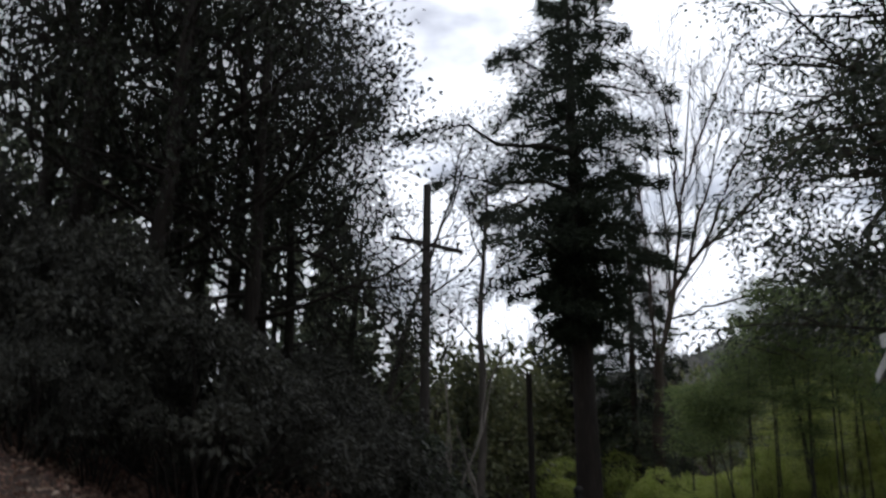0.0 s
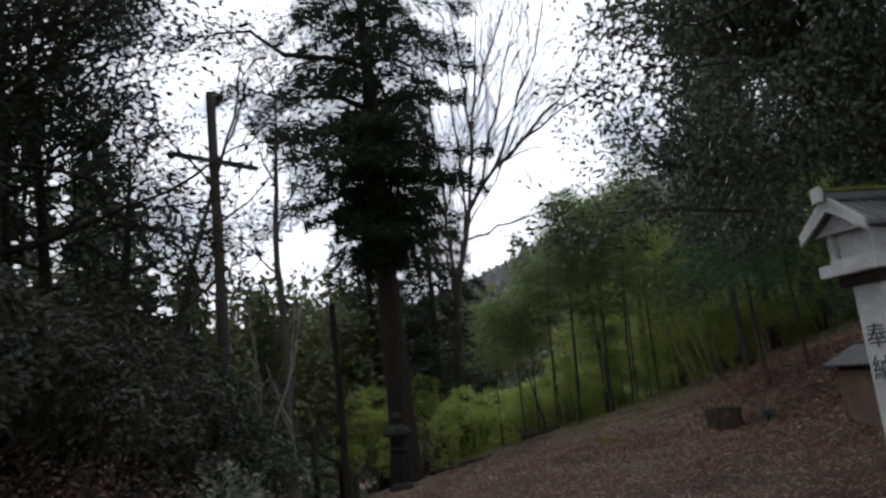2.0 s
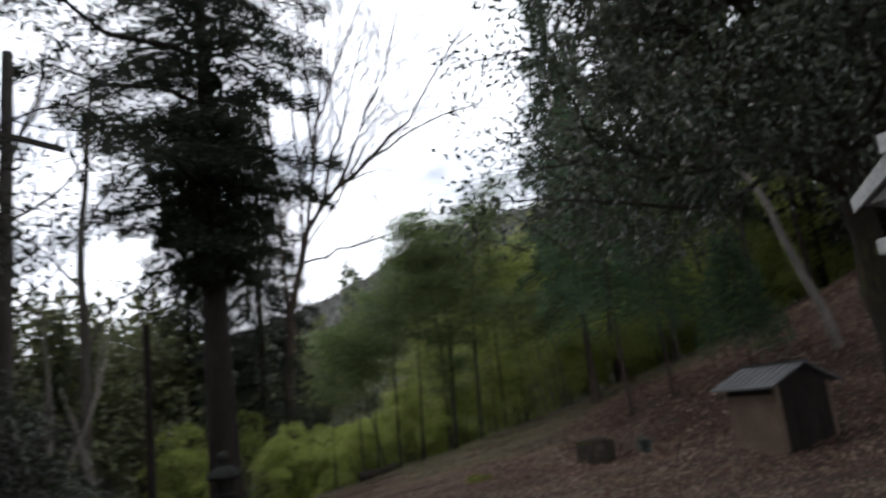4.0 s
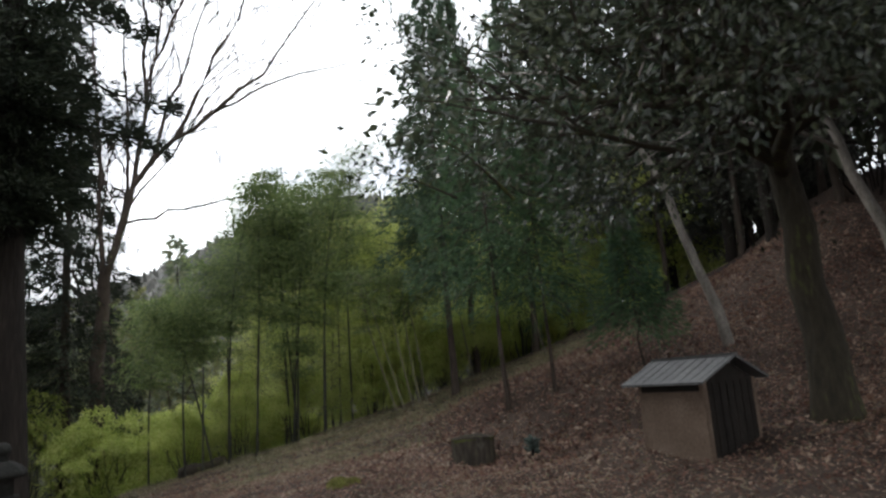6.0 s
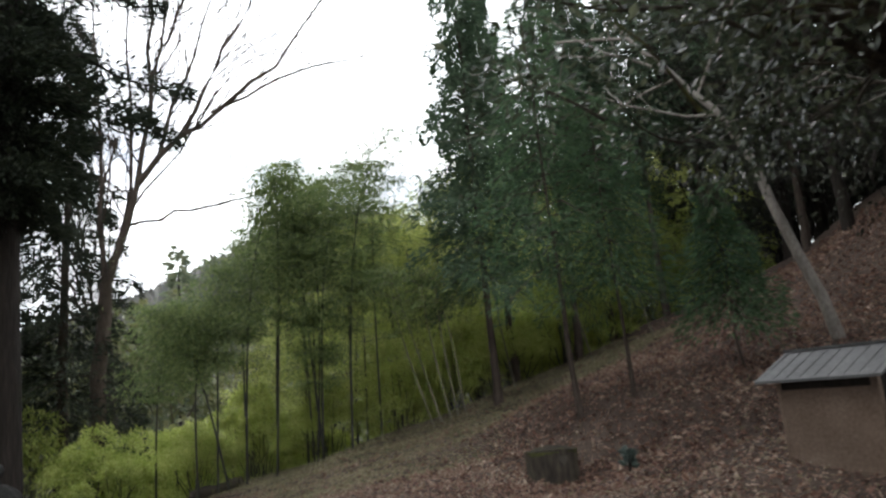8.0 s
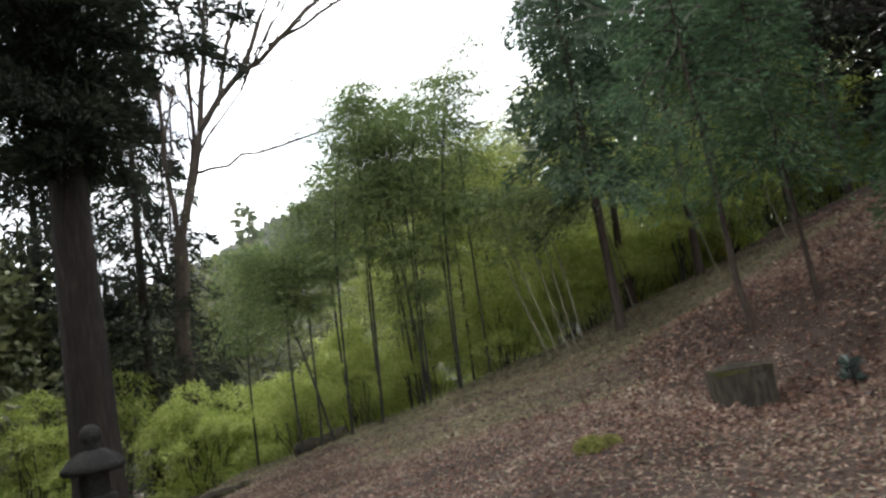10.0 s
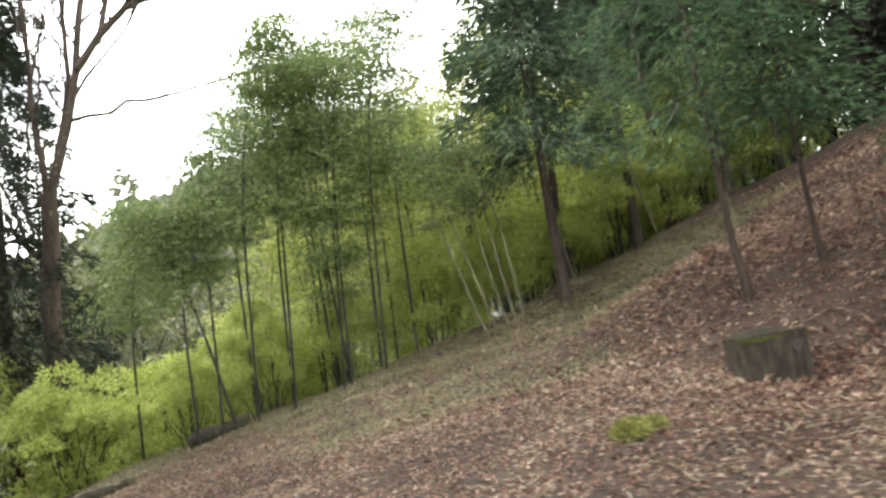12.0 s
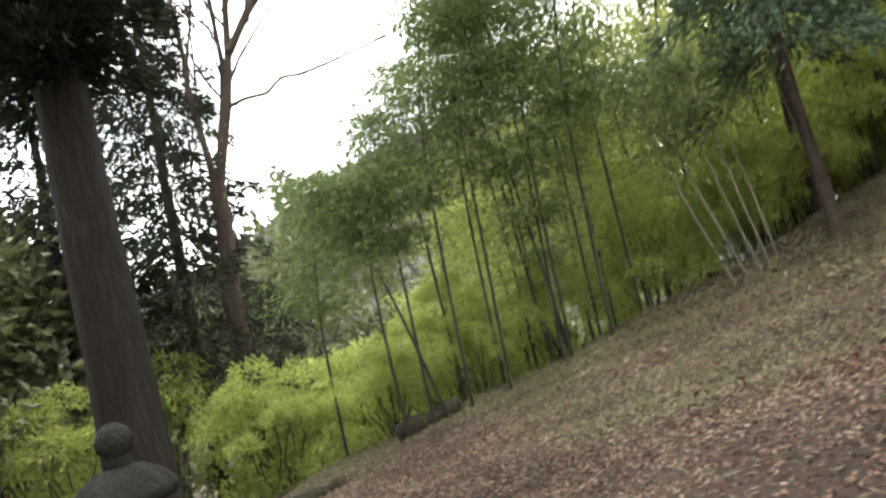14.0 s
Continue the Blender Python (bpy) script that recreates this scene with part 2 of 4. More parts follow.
def tube_arrays(paths, sides=7):
    """Tapered tubes along (points, radii) pairs: verts and quad faces."""
    vs, fs, base = [], [], 0
    ang = np.linspace(0, 2 * np.pi, sides, endpoint=False)
    for pts, rad in paths:
        pts, rad = np.asarray(pts, float), np.asarray(rad, float)
        tan = np.gradient(pts, axis=0)
        tan /= np.linalg.norm(tan, axis=1)[:, None] + 1e-9
        ref = np.where(abs(tan[:, 2:3]) > 0.9, np.array([[1.0, 0, 0]]), np.array([[0, 0, 1.0]]))
        a = np.cross(ref, tan)
        a /= np.linalg.norm(a, axis=1)[:, None] + 1e-9
        b = np.cross(tan, a)
        ring = pts[:, None] + rad[:, None, None] * (np.cos(ang)[None, :, None] * a[:, None] + np.sin(ang)[None, :, None] * b[:, None])
        n = len(pts)
        i, j = np.meshgrid(np.arange(n - 1), np.arange(sides), indexing="ij")
        k = (j + 1) % sides
        f = np.stack([i * sides + j, i * sides + k, (i + 1) * sides + k, (i + 1) * sides + j], -1).reshape(-1, 4) + base
        vs.append(ring.reshape(-1, 3))
        fs.append(f)
        base += n * sides
    return np.concatenate(vs), np.concatenate(fs)


def leaf_arrays(pos, way, length, width, fold=0.25, rng=RNG):
    """Kite-shaped leaves, folded along the rib: base at pos, pointing along way."""
    n = len(pos)
    way = way / (np.linalg.norm(way, axis=1)[:, None] + 1e-9)
    side = np.cross(way, rng.normal(size=(n, 3)))
    side /= np.linalg.norm(side, axis=1)[:, None] + 1e-9
    up = np.cross(side, way)
    ln = (length * rng.uniform(0.6, 1.3, n))[:, None]
    wd = (width * rng.uniform(0.7, 1.3, n))[:, None]
    mid = pos + way * ln * 0.45
    lift = up * wd * fold
    v = np.stack([pos, mid + side * wd * 0.5 + lift, pos + way * ln, mid - side * wd * 0.5 + lift], 1).reshape(-1, 3)
    return v, np.arange(4 * n).reshape(n, 4)


def arc(a, b, bend=(0, 0, 0), n=6, wobble=0.0, rng=RNG):
    """Points from a to b, bowed by bend at the middle."""
    t = np.linspace(0, 1, n)[:, None]
    p = np.asarray(a, float) * (1 - t) + np.asarray(b, float) * t + 4 * t * (1 - t) * np.asarray(bend, float)
    if wobble:
        p[1:-1] += rng.normal(scale=wobble, size=(n - 2, 3))
    return p


def taper(r0, r1, n, power=1.0):
    return r1 + (r0 - r1) * (1 - np.linspace(0, 1, n)) ** power


# ---- ground ----
EDGE_X = np.array([-60, -10, 0, 3.5, 5.5, 6.5, 7.7, 8.3, 9.5, 10.2, 11.5, 12.3, 14.4, 17, 20, 30, 60.0])
EDGE_Y = np.array([26, 26, 27, 28, 27.2, 25.8, 24.0, 22.7, 21.5, 20.8, 19.4, 18.7, 18.1, 16.8, 16, 14, 12.0])


def smooth01(v):
    v = np.clip(v, 0, 1)
    return v * v * (3 - 2 * v)


def crest(x):
    return np.interp(x, EDGE_X, EDGE_Y)


def ground_z(x, y):
    x, y = np.asarray(x, float), np.asarray(y, float)
    u, v = np.clip(x, -3, 18), np.clip(y, -3, 28)
    z = 0.027 - 0.0566 * u + 0.0036 * v + 0.0082 * u * u + 0.0069 * u * v - 0.0035 * v * v
    z = z + 0.27 * np.clip(x - 10.8, 0, 9) * smooth01((15.5 - y) / 5)
    z = z + 0.5 * np.clip(-1.5 - x, 0, 12) * smooth01((y - 1) / 4) * smooth01((26 - y) / 6)
    z = z + 0.5 * smooth01((x - 8.5) / 1.5) * smooth01((17.5 - y) / 3) * smooth01((y - 9.3) / 2)
    z = z - 0.24 * np.exp(-((x - 7.7) ** 2 + (y - 13.1) ** 2) / 1.6)
    z = z + 0.3 * np.exp(-((x - 5.0) ** 2 + (y - 14.3) ** 2) / 8.0)
    d = y - crest(x) - 0.4
    z = z - np.clip(0.62 * d, 0, 6.5) * smooth01(d / 2.5)
    far = smooth01((np.hypot(x - 4, y - 10) - 34) / 30)
    z = z * (1 - far) - 6.5 * far
    return z + 0.03 * np.sin(1.7 * x + 0.6 * y) + 0.025 * np.sin(2.3 * y - 0.8 * x) + 0.015 * np.sin(5.1 * x + 3.7 * y)


def gz(x, y):
    return float(ground_z(x, y))


gx = np.unique(np.concatenate([np.linspace(-400, -30, 14), np.linspace(-30, -5, 26), np.linspace(-5, 18, 132), np.linspace(18, 40, 26), np.linspace(40, 500, 16)]))
gy = np.unique(np.concatenate([np.linspace(-300, -20, 12), np.linspace(-20, 0, 20), np.linspace(0, 32, 160), np.linspace(32, 70, 30), np.linspace(70, 700, 18)]))
XX, YY = np.meshgrid(gx, gy)
gi, gj = np.meshgrid(np.arange(len(gy) - 1), np.arange(len(gx) - 1), indexing="ij")
nx_ = len(gx)
gf = np.stack([gi * nx_ + gj, gi * nx_ + gj + 1, (gi + 1) * nx_ + gj + 1, (gi + 1) * nx_ + gj], -1).reshape(-1, 4)
ground = put_mesh("ground", np.stack([XX, YY, ground_z(XX, YY)], -1).reshape(-1, 3), gf, M_SOIL, smooth=True)
tagged(ground, "brown bare soil slope strewn with fallen leaves", "ground", kind="structure")


def scatter(n, x0, x1, y0, y1, keep):
    x, y = RNG.uniform(x0, x1, n), RNG.uniform(y0, y1, n)
    k = RNG.random(n) < keep(x, y)
    return x[k], y[k]


def litter(name, n, box, keep, mat, length, width, label, flat=0.25, rise=0.0):
    x, y = scatter(n, *box, keep)
    pos = np.stack([x, y, ground_z(x, y) + RNG.uniform(0.004, 0.03, len(x))], 1)
    a = RNG.uniform(0, 2 * np.pi, len(x))
    way = np.stack([np.cos(a), np.sin(a), RNG.normal(rise, flat, len(x))], 1)
    v, f = leaf_arrays(pos, way, length, width, 0.5)
    v[:, 2] = np.maximum(v[:, 2], np.repeat(pos[:, 2], 4) - 0.012)
    return tagged(put_mesh(name, v, f, mat), label, "leaves", kind="stuff")


def in_view(x, y):
    return (y < crest(x) + 0.6) & (y > 0.55 * x + 1.0 - 3)


def patch(x, y, s, o):
    return 0.5 + 0.25 * (np.sin(x * s + o) + np.sin(y * s * 1.3 + 2 * o + 0.5 * x * s))


def worn_band(x, y):
    """Trodden strip of thin olive turf between the leafy slope and the crest."""
    wob = 0.5 * np.sin(1.1 * x + 0.7 * y) + 0.3 * np.sin(2.7 * x - 1.3 * y)
    return smooth01((y - 15.1 + wob) / 1.3) * smooth01((x - 5.6 - 0.2 * (y - 16) + wob) / 1.6)


def leaf_density(x, y):
    bank = smooth01((x - 4.5 - 0.25 * (y - 13)) / 3)
    near = 1 / (1 + ((x - 2) ** 2 + (y - 11) ** 2) / 500)
    yard = np.exp(-((x - 5.8) / 3.0) ** 2 - ((y - 8.4) / 2.6) ** 2)
    edge = smooth01((3.4 - (crest(x) - y)) / 1.6)
    return in_view(x, y) * near * np.clip(0.4 + 0.6 * bank, 0, 1) * (1 - 0.72 * worn_band(x, y)) * (1 - 0.85 * yard) * (1 - 0.5 * edge) * (0.4 + 0.6 * patch(x, y, 1.3, 0.4)) * (1 - 0.45 * smooth01((x - 6.5) / 2))


litter("fallen_leaves", 820000, (-4, 17, 2, 24), leaf_density, M_LITTER, 0.043, 0.023, "dry reddish brown fallen leaves covering the slope")
litter("slope_leaves", 130000, (6.0, 17, 7, 21), lambda x, y: smooth01((x - 6.2) / 2) * leaf_density(x, y) * (0.25 + 0.75 * patch(x, y, 2.1, 1.1)), M_LITTER, 0.085, 0.046, "larger curled brown leaves heaped on the bank", 0.6, 0.1)
litter("dry_straw", 170000, (-3, 14, 3, 25), lambda x, y: in_view(x, y) * np.clip(0.75 - 0.6 * smooth01((x - 5.5 - 0.25 * (y - 13)) / 3), 0, 1) * (0.3 + 0.7 * patch(x, y, 0.9, 2.0)), M_STRAW, 0.065, 0.013, "dry straw-coloured grass lying on the path")
litter("short_grass", 300000, (-2, 16, 8, 25), lambda x, y: in_view(x, y) * np.clip(np.exp(-((crest(x) - y) / 1.9) ** 2) + 0.85 * worn_band(x, y) * (0.4 + 0.6 * patch(x, y, 1.9, 0.2)) + 0.04 * patch(x, y, 0.7, 1.0), 0, 1), M_GRASS, 0.075, 0.013, "short olive and straw turf along the crest", 0.4, 0.3)
litter("bank_leaves", 110000, (-14, 0.5, 3, 20), lambda x, y: 0.7 * (0.3 + 0.7 * patch(x, y, 1.1, 1.4)) * (x < -0.6), M_LITTER, 0.10, 0.05, "dry fallen leaves on the shaded bank")


# ---- trees ----
def unit(n, rng):
    d = rng.normal(size=(n, 3))
    return d / np.linalg.norm(d, axis=1)[:, None]


def put_crown(name, pos, way, length, width, mat, parent, fold=0.25, rng=RNG, label=""):
    v, f = leaf_arrays(pos, way, length, width, fold, rng)
    return put_mesh(name, v, f, mat, parent, label=label)


def conifer(label, height, r0, lo, radius, boughs, tufts, mats, m, seed, leaf=(0.2, 0.05), droop=0.25, lean=(0, 0), flat=0.12, name="conifer_tree", spread=0.16, split=False, low_bias=1.0):
    """Straight trunk, tiers of boughs and sprays along each; radius(z, angle) is the reach of the boughs."""
    rng = np.random.default_rng(seed)
    t = thing(name, m, label, "tree")
    n = 14
    zz = np.linspace(-0.4, height, n)
    trunk = np.stack([lean[0] * zz + rng.normal(scale=0.02, size=n), lean[1] * zz + rng.normal(scale=0.02, size=n), zz], 1)
    rad = np.maximum(0.015, r0 * (1 - zz / height) ** 0.8 + 0.35 * r0 * np.exp(-np.clip(zz, 0, None) * 1.8))
    v, f = tube_arrays([(trunk, rad)], 12)
    put_mesh("trunk", v, f, mats[0], t, True)
    paths, pos, way = [], [], []
    ang = rng.uniform(0, 6.28)
    for i in range(boughs):
        z = lo + (height - lo) * ((i + rng.random()) / boughs) ** low_bias
        ang += 2.4 + rng.normal(scale=0.3)
        reach = radius(z, ang) * rng.uniform(0.7, 1.1)
        c = np.array([lean[0] * z, lean[1] * z, z])
        d = np.array([math.cos(ang), math.sin(ang), 0])
        p = arc(c, c + d * reach + np.array([0, 0, -droop * reach]), (0, 0, 0.07 * reach), 6, 0.03 * reach, rng)
        paths.append((p, taper(max(0.012, r0 * 0.09 * reach / 2), 0.006, 6)))
        k = int(tufts * (0.4 + reach))
        s = rng.uniform(0.05, 1.0, k) ** 0.8
        q = np.stack([np.interp(s, np.linspace(0, 1, 6), p[:, a]) for a in range(3)], 1)
        side = np.array([-d[1], d[0], 0])
        w = spread * reach * np.sin(np.pi * np.clip(s, 0.05, 0.97)) ** 0.6
        o = side * (rng.normal(size=k) * w)[:, None] + np.array([0, 0, 1]) * (rng.normal(size=k) * flat)[:, None]
        pos.append(q + o)
        way.append(d * 0.8 + o * 1.2 + unit(k, rng) * 0.5 + np.array([0, 0, -droop]))
    wood(paths, mats[0], t, split, "bough")
    put_crown("crown", np.concatenate(pos), np.concatenate(way), *leaf, mats[1], t, 0.3, rng)
    return t


def wood(paths, mat, parent, split, name, sides=5):
    """Branch wood: each branch a part, or one joined mass where they are too small to tell apart."""
    for q in [[p] for p in paths] if split else [paths]:
        v, f = tube_arrays(q, sides)
        o = put_mesh(name if split else name + "_wood", v, f, mat, parent, True)
        if not split:
            tagged(o, kind="stuff")


def grow(start, way, length, r, depth, rng, paths, tips, up=0.25, kids=3, spread=0.7):
    """Branching wood: one bent limb, then smaller ones from its outer half."""
    n = 5
    p = [np.asarray(start, float)]
    d = np.asarray(way, float) / np.linalg.norm(way)
    for i in range(n - 1):
        d = d + rng.normal(scale=0.13, size=3) + np.array([0, 0, up * 0.18])
        d /= np.linalg.norm(d)
        p.append(p[-1] + d * length / (n - 1))
    p = np.array(p)
    paths.append((p, taper(r, r * 0.45, n)))
    if depth == 0:
        tips.append((p[-1], d))
        tips.append((p[-3], d))
        return
    for k in range(kids):
        s = rng.uniform(0.4, 1.0) if k else 1.0
        a = np.array([np.interp(s, np.linspace(0, 1, n), p[:, c]) for c in range(3)])
        grow(a, d + unit(1, rng)[0] * spread, length * rng.uniform(0.5, 0.75), r * 0.5 * rng.uniform(0.8, 1.1), depth - 1, rng, paths, tips, up, kids, spread)


def leaves_at(tips, per, spread, rng, hang=0.3):
    c = np.repeat(np.array([a for a, _ in tips]), per, 0)
    d = np.repeat(np.array([b for _, b in tips]), per, 0)
    o = rng.normal(size=c.shape) * spread
    return c + o, d * 0.5 + o / spread * 0.5 + unit(len(c), rng) * 0.7 + np.array([0, 0, -hang])


def broadleaf(label, trunk, r0, limbs, mats, m, seed, per=30, spread=0.3, leaf=(0.09, 0.045), depth=2, kids=3, up=0.15, name="evergreen_tree", limb_r=0.35, hang=0.3, wide=0.7, floor=-9, gaps=-9, gap_scale=1.1):
    """A trunk along given points; limbs as (height share, direction, length), each branching on; leaves at the twigs."""
    rng = np.random.default_rng(seed)
    t = thing(name, m, label, "tree")
    trunk = np.asarray(trunk, float)
    s = np.linspace(0, 1, 12)
    tp = np.stack([np.interp(s, np.linspace(0, 1, len(trunk)), trunk[:, c]) for c in range(3)], 1)
    tp[1:-1] += rng.normal(scale=0.03, size=(10, 3))
    rad = taper(r0, r0 * 0.3, 12) + 0.4 * r0 * np.exp(-s * 22)
    v, f = tube_arrays([(tp, rad)], 12)
    put_mesh("trunk", v, f, mats[0], t, True)
    tips = []
    for h, d, ln in limbs:
        paths = []
        a = np.array([np.interp(h, s, tp[:, c]) for c in range(3)])
        grow(a, d, ln, r0 * limb_r * min(1, ln / 3 + 0.3), depth, rng, paths, tips, up, kids, wide)
        paths = [q for q in paths if q[0][-1, 2] > floor]
        if paths:
            v, f = tube_arrays(paths, 5)
            tagged(put_mesh("limb", v, f, mats[0], t, True), kind="stuff")
    tips = [q for q in tips if q[0][2] > floor and noise.noise(Vector(q[0]) * gap_scale) > gaps]
    if per:
        pos, way = leaves_at(tips, per, spread, rng, hang)
        put_crown("crown", pos, way, *leaf, mats[1], t, 0.3, rng)
    return t


def shrub(label, w, h, stems, leaves, leaf, mats, m, seed, name="shrub", hang=0.2, shell=0.35, droop=0.0):
    """Arching stems from one foot with leaves thick towards the outside."""
    rng = np.random.default_rng(seed)
    t = thing(name, m, label, "shrub")
    paths, pos, way = [], [], []
    for i in range(stems):
        a, q = rng.uniform(0, 6.28), math.sqrt(rng.random())
        top = np.array([math.cos(a) * w * q, math.sin(a) * w * q, h * (1 - 0.55 * q * q) * rng.uniform(0.75, 1.05)])
        p = arc((0.15 * top[0], 0.15 * top[1], -0.2), top, (0, 0, 0.12 * h), 6, 0.03 * h, rng)
        paths.append((p, taper(0.022 + 0.006 * h, 0.005, 6)))
        k = leaves // stems
        s = 1 - rng.random(k) ** 1.4 * (1 - shell * 0.4)
        c = np.stack([np.interp(s, np.linspace(0, 1, 6), p[:, b]) for b in range(3)], 1)
        sp = 0.09 * (w + h) * (0.35 + 0.65 * s)
        o = rng.normal(size=(k, 3)) * sp[:, None] * np.array([1, 1, 0.65])
        o[:, 2] -= droop * np.abs(o[:, 0] + o[:, 1])
        c = c + o
        c[:, 2] = np.maximum(c[:, 2], 0.03)
        pos.append(c)
        way.append(o / sp[:, None] * 0.6 + unit(k, rng) * 0.7 + np.array([0, 0, -hang]))
    wood(paths, mats[0], t, False, "stem", 4)
    put_crown("foliage", np.concatenate(pos), np.concatenate(way), *leaf, mats[1], t, 0.25, rng)
    return t


def mound(label, w, h, lobes, leaves, leaf, mats, m, seed, name="shrub", hang=0.5):
    """A bush of rounded lobes on arching stems, the leaves lying thick on each lobe's outside."""
    rng = np.random.default_rng(seed)
    t = thing(name, m, label, "shrub")
    paths, pos, way = [], [], []
    for i in range(lobes):
        a, q = 2.4 * i + rng.normal(scale=0.3), math.sqrt((i + 0.5) / lobes)
        c = np.array([math.cos(a) * w * q, math.sin(a) * w * q, h * (0.86 - 0.5 * q * q) * rng.uniform(0.72, 1.05)])
        r = w * rng.uniform(0.26, 0.46)
        p = arc((0.2 * c[0], 0.2 * c[1], -0.3), c, (0, 0, 0.08 * h), 6, 0.02 * h, rng)
        paths.append((p, taper(0.03, 0.008, 6)))
        k = leaves // lobes
        d = unit(k, rng)
        d[:, 2] = np.where(rng.random(k) < 0.75, abs(d[:, 2]), d[:, 2])
        s = r * (0.5 + 0.5 * rng.random(k) ** 0.5) * (1 + 0.22 * np.sin(5 * d[:, 0] + i) * np.sin(4 * d[:, 1] + 2 * i))
        x = c + d * s[:, None] * np.array([1, 1, 0.8])
        x[:, 2] = np.maximum(x[:, 2], 0.02)
        pos.append(x)
        way.append(d * 0.8 + unit(k, rng) * 0.55 + np.array([0, 0, -hang]))
    wood(paths, mats[0], t, False, "stem", 5)
    put_crown("foliage", np.concatenate(pos), np.concatenate(way), *leaf, mats[1], t, 0.25, rng)
    return t


def bamboo(label, height, r0, lean, lo, pads, per, m, seed, mats, name="bamboo", pad_r=0.62, leaf=(0.13, 0.024)):
    """A jointed culm that arches at the top, with flat tiers of drooping leaves."""
    rng = np.random.default_rng(seed)
    t = thing(name, m, label, "bamboo")
    n = 22
    s = np.linspace(0, 1, n)
    b = rng.uniform(0, 6.28)
    arch = 0.13 * height * s ** 4
    p = np.stack([lean[0] * height * s + arch * math.cos(b), lean[1] * height * s + arch * math.sin(b), height * s - 0.25 - 0.09 * height * s ** 5], 1)
    rad = taper(r0, 0.006, n, 0.8) * np.where(np.arange(n) % 2 == 0, 1.12, 1.0)
    v, f = tube_arrays([(p, rad)], 7)
    put_mesh("culm", v, f, mats[0], t, True)
    paths, pos, way = [], [], []
    for i in range(pads):
        q = min(0.98, lo + (1 - lo) * (i + 1.5 * rng.random() - 0.3) / pads)
        c = np.array([np.interp(q, s, p[:, a]) for a in range(3)])
        a = rng.uniform(0, 6.28)
        rr = pad_r * (0.62 + 0.6 * math.sin(math.pi * min(1, max(0, (q - lo) / (1 - lo)) * 0.85 + 0.1))) * rng.uniform(0.6, 1.25)
        for k in range(3):
            g = a + 2.09 * k + rng.normal(scale=0.3)
            e = c + np.array([math.cos(g) * rr, math.sin(g) * rr, rng.uniform(-0.25, 0.3) * rr])
            bp = arc(c, e, (0, 0, 0.12 * rr), 4)
            paths.append((bp, taper(0.008, 0.003, 4)))
            w = rng.random(per) ** 0.7
            x = np.stack([np.interp(w, np.linspace(0, 1, 4), bp[:, d]) for d in range(3)], 1)
            o = rng.normal(size=(per, 3)) * np.array([0.22, 0.22, 0.07]) * rr / 0.6
            pos.append(x + o)
            way.append(np.array([math.cos(g), math.sin(g), -0.55]) * 0.6 + unit(per, rng) * 0.65)
    wood(paths, mats[0], t, False, "branch", 4)
    put_crown("leaves", np.concatenate(pos), np.concatenate(way), *leaf, mats[1], t, 0.2, rng)
    return t


def spot(x, y, turn=0, sink=0.0):
    return pose(x, y, gz(x, y) - sink, 0, 0, turn)


# the great conifer on the crest
def great_reach(z, a):
    left = math.cos(a - math.pi)
    if z < 8.6:
        return 1.5 + 0.5 * math.sin(3.4 * z + 2 * a)
    tier = 0.66 + 0.46 * math.sin(5.2 * z)
    if z < 13.6:
        return tier * (3.7 + 2.1 * max(0, left) - 0.5 * max(0, -left))
    return tier * 4.8 * max(0.15, (21.0 - z) / 8)


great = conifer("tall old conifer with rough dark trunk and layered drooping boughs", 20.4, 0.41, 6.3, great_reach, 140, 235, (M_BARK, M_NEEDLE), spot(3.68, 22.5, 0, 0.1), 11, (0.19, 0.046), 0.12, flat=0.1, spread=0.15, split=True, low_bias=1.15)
r_ = np.random.default_rng(17)
n_ = 12000
za = 6.2 + 5.2 * r_.beta(1.3, 1.5, n_)
aa = r_.uniform(0, 6.28, n_)
ra = (0.38 + 0.6 * np.clip((za - 6.3) / 2.0, 0, 1)) * (0.3 + 0.7 * r_.random(n_) ** 1.2) * (1 + 0.3 * np.sin(2.4 * za + 3 * aa))
put_crown("ivy", np.stack([ra * np.cos(aa), ra * np.sin(aa), za], 1), np.stack([np.cos(aa), np.sin(aa), -0.6 + 0.5 * r_.normal(size=n_)], 1), 0.1, 0.055, M_SHADELEAF, great, 0.3, r_, "dense dark ivy clinging to the trunk")
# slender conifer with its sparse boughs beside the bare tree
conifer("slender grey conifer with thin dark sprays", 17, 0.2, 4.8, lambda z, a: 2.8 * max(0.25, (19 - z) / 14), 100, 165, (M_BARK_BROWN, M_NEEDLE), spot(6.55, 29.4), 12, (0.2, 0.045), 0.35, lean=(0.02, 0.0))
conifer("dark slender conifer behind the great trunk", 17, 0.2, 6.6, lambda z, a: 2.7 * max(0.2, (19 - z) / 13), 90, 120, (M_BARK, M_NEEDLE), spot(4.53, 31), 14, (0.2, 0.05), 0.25)

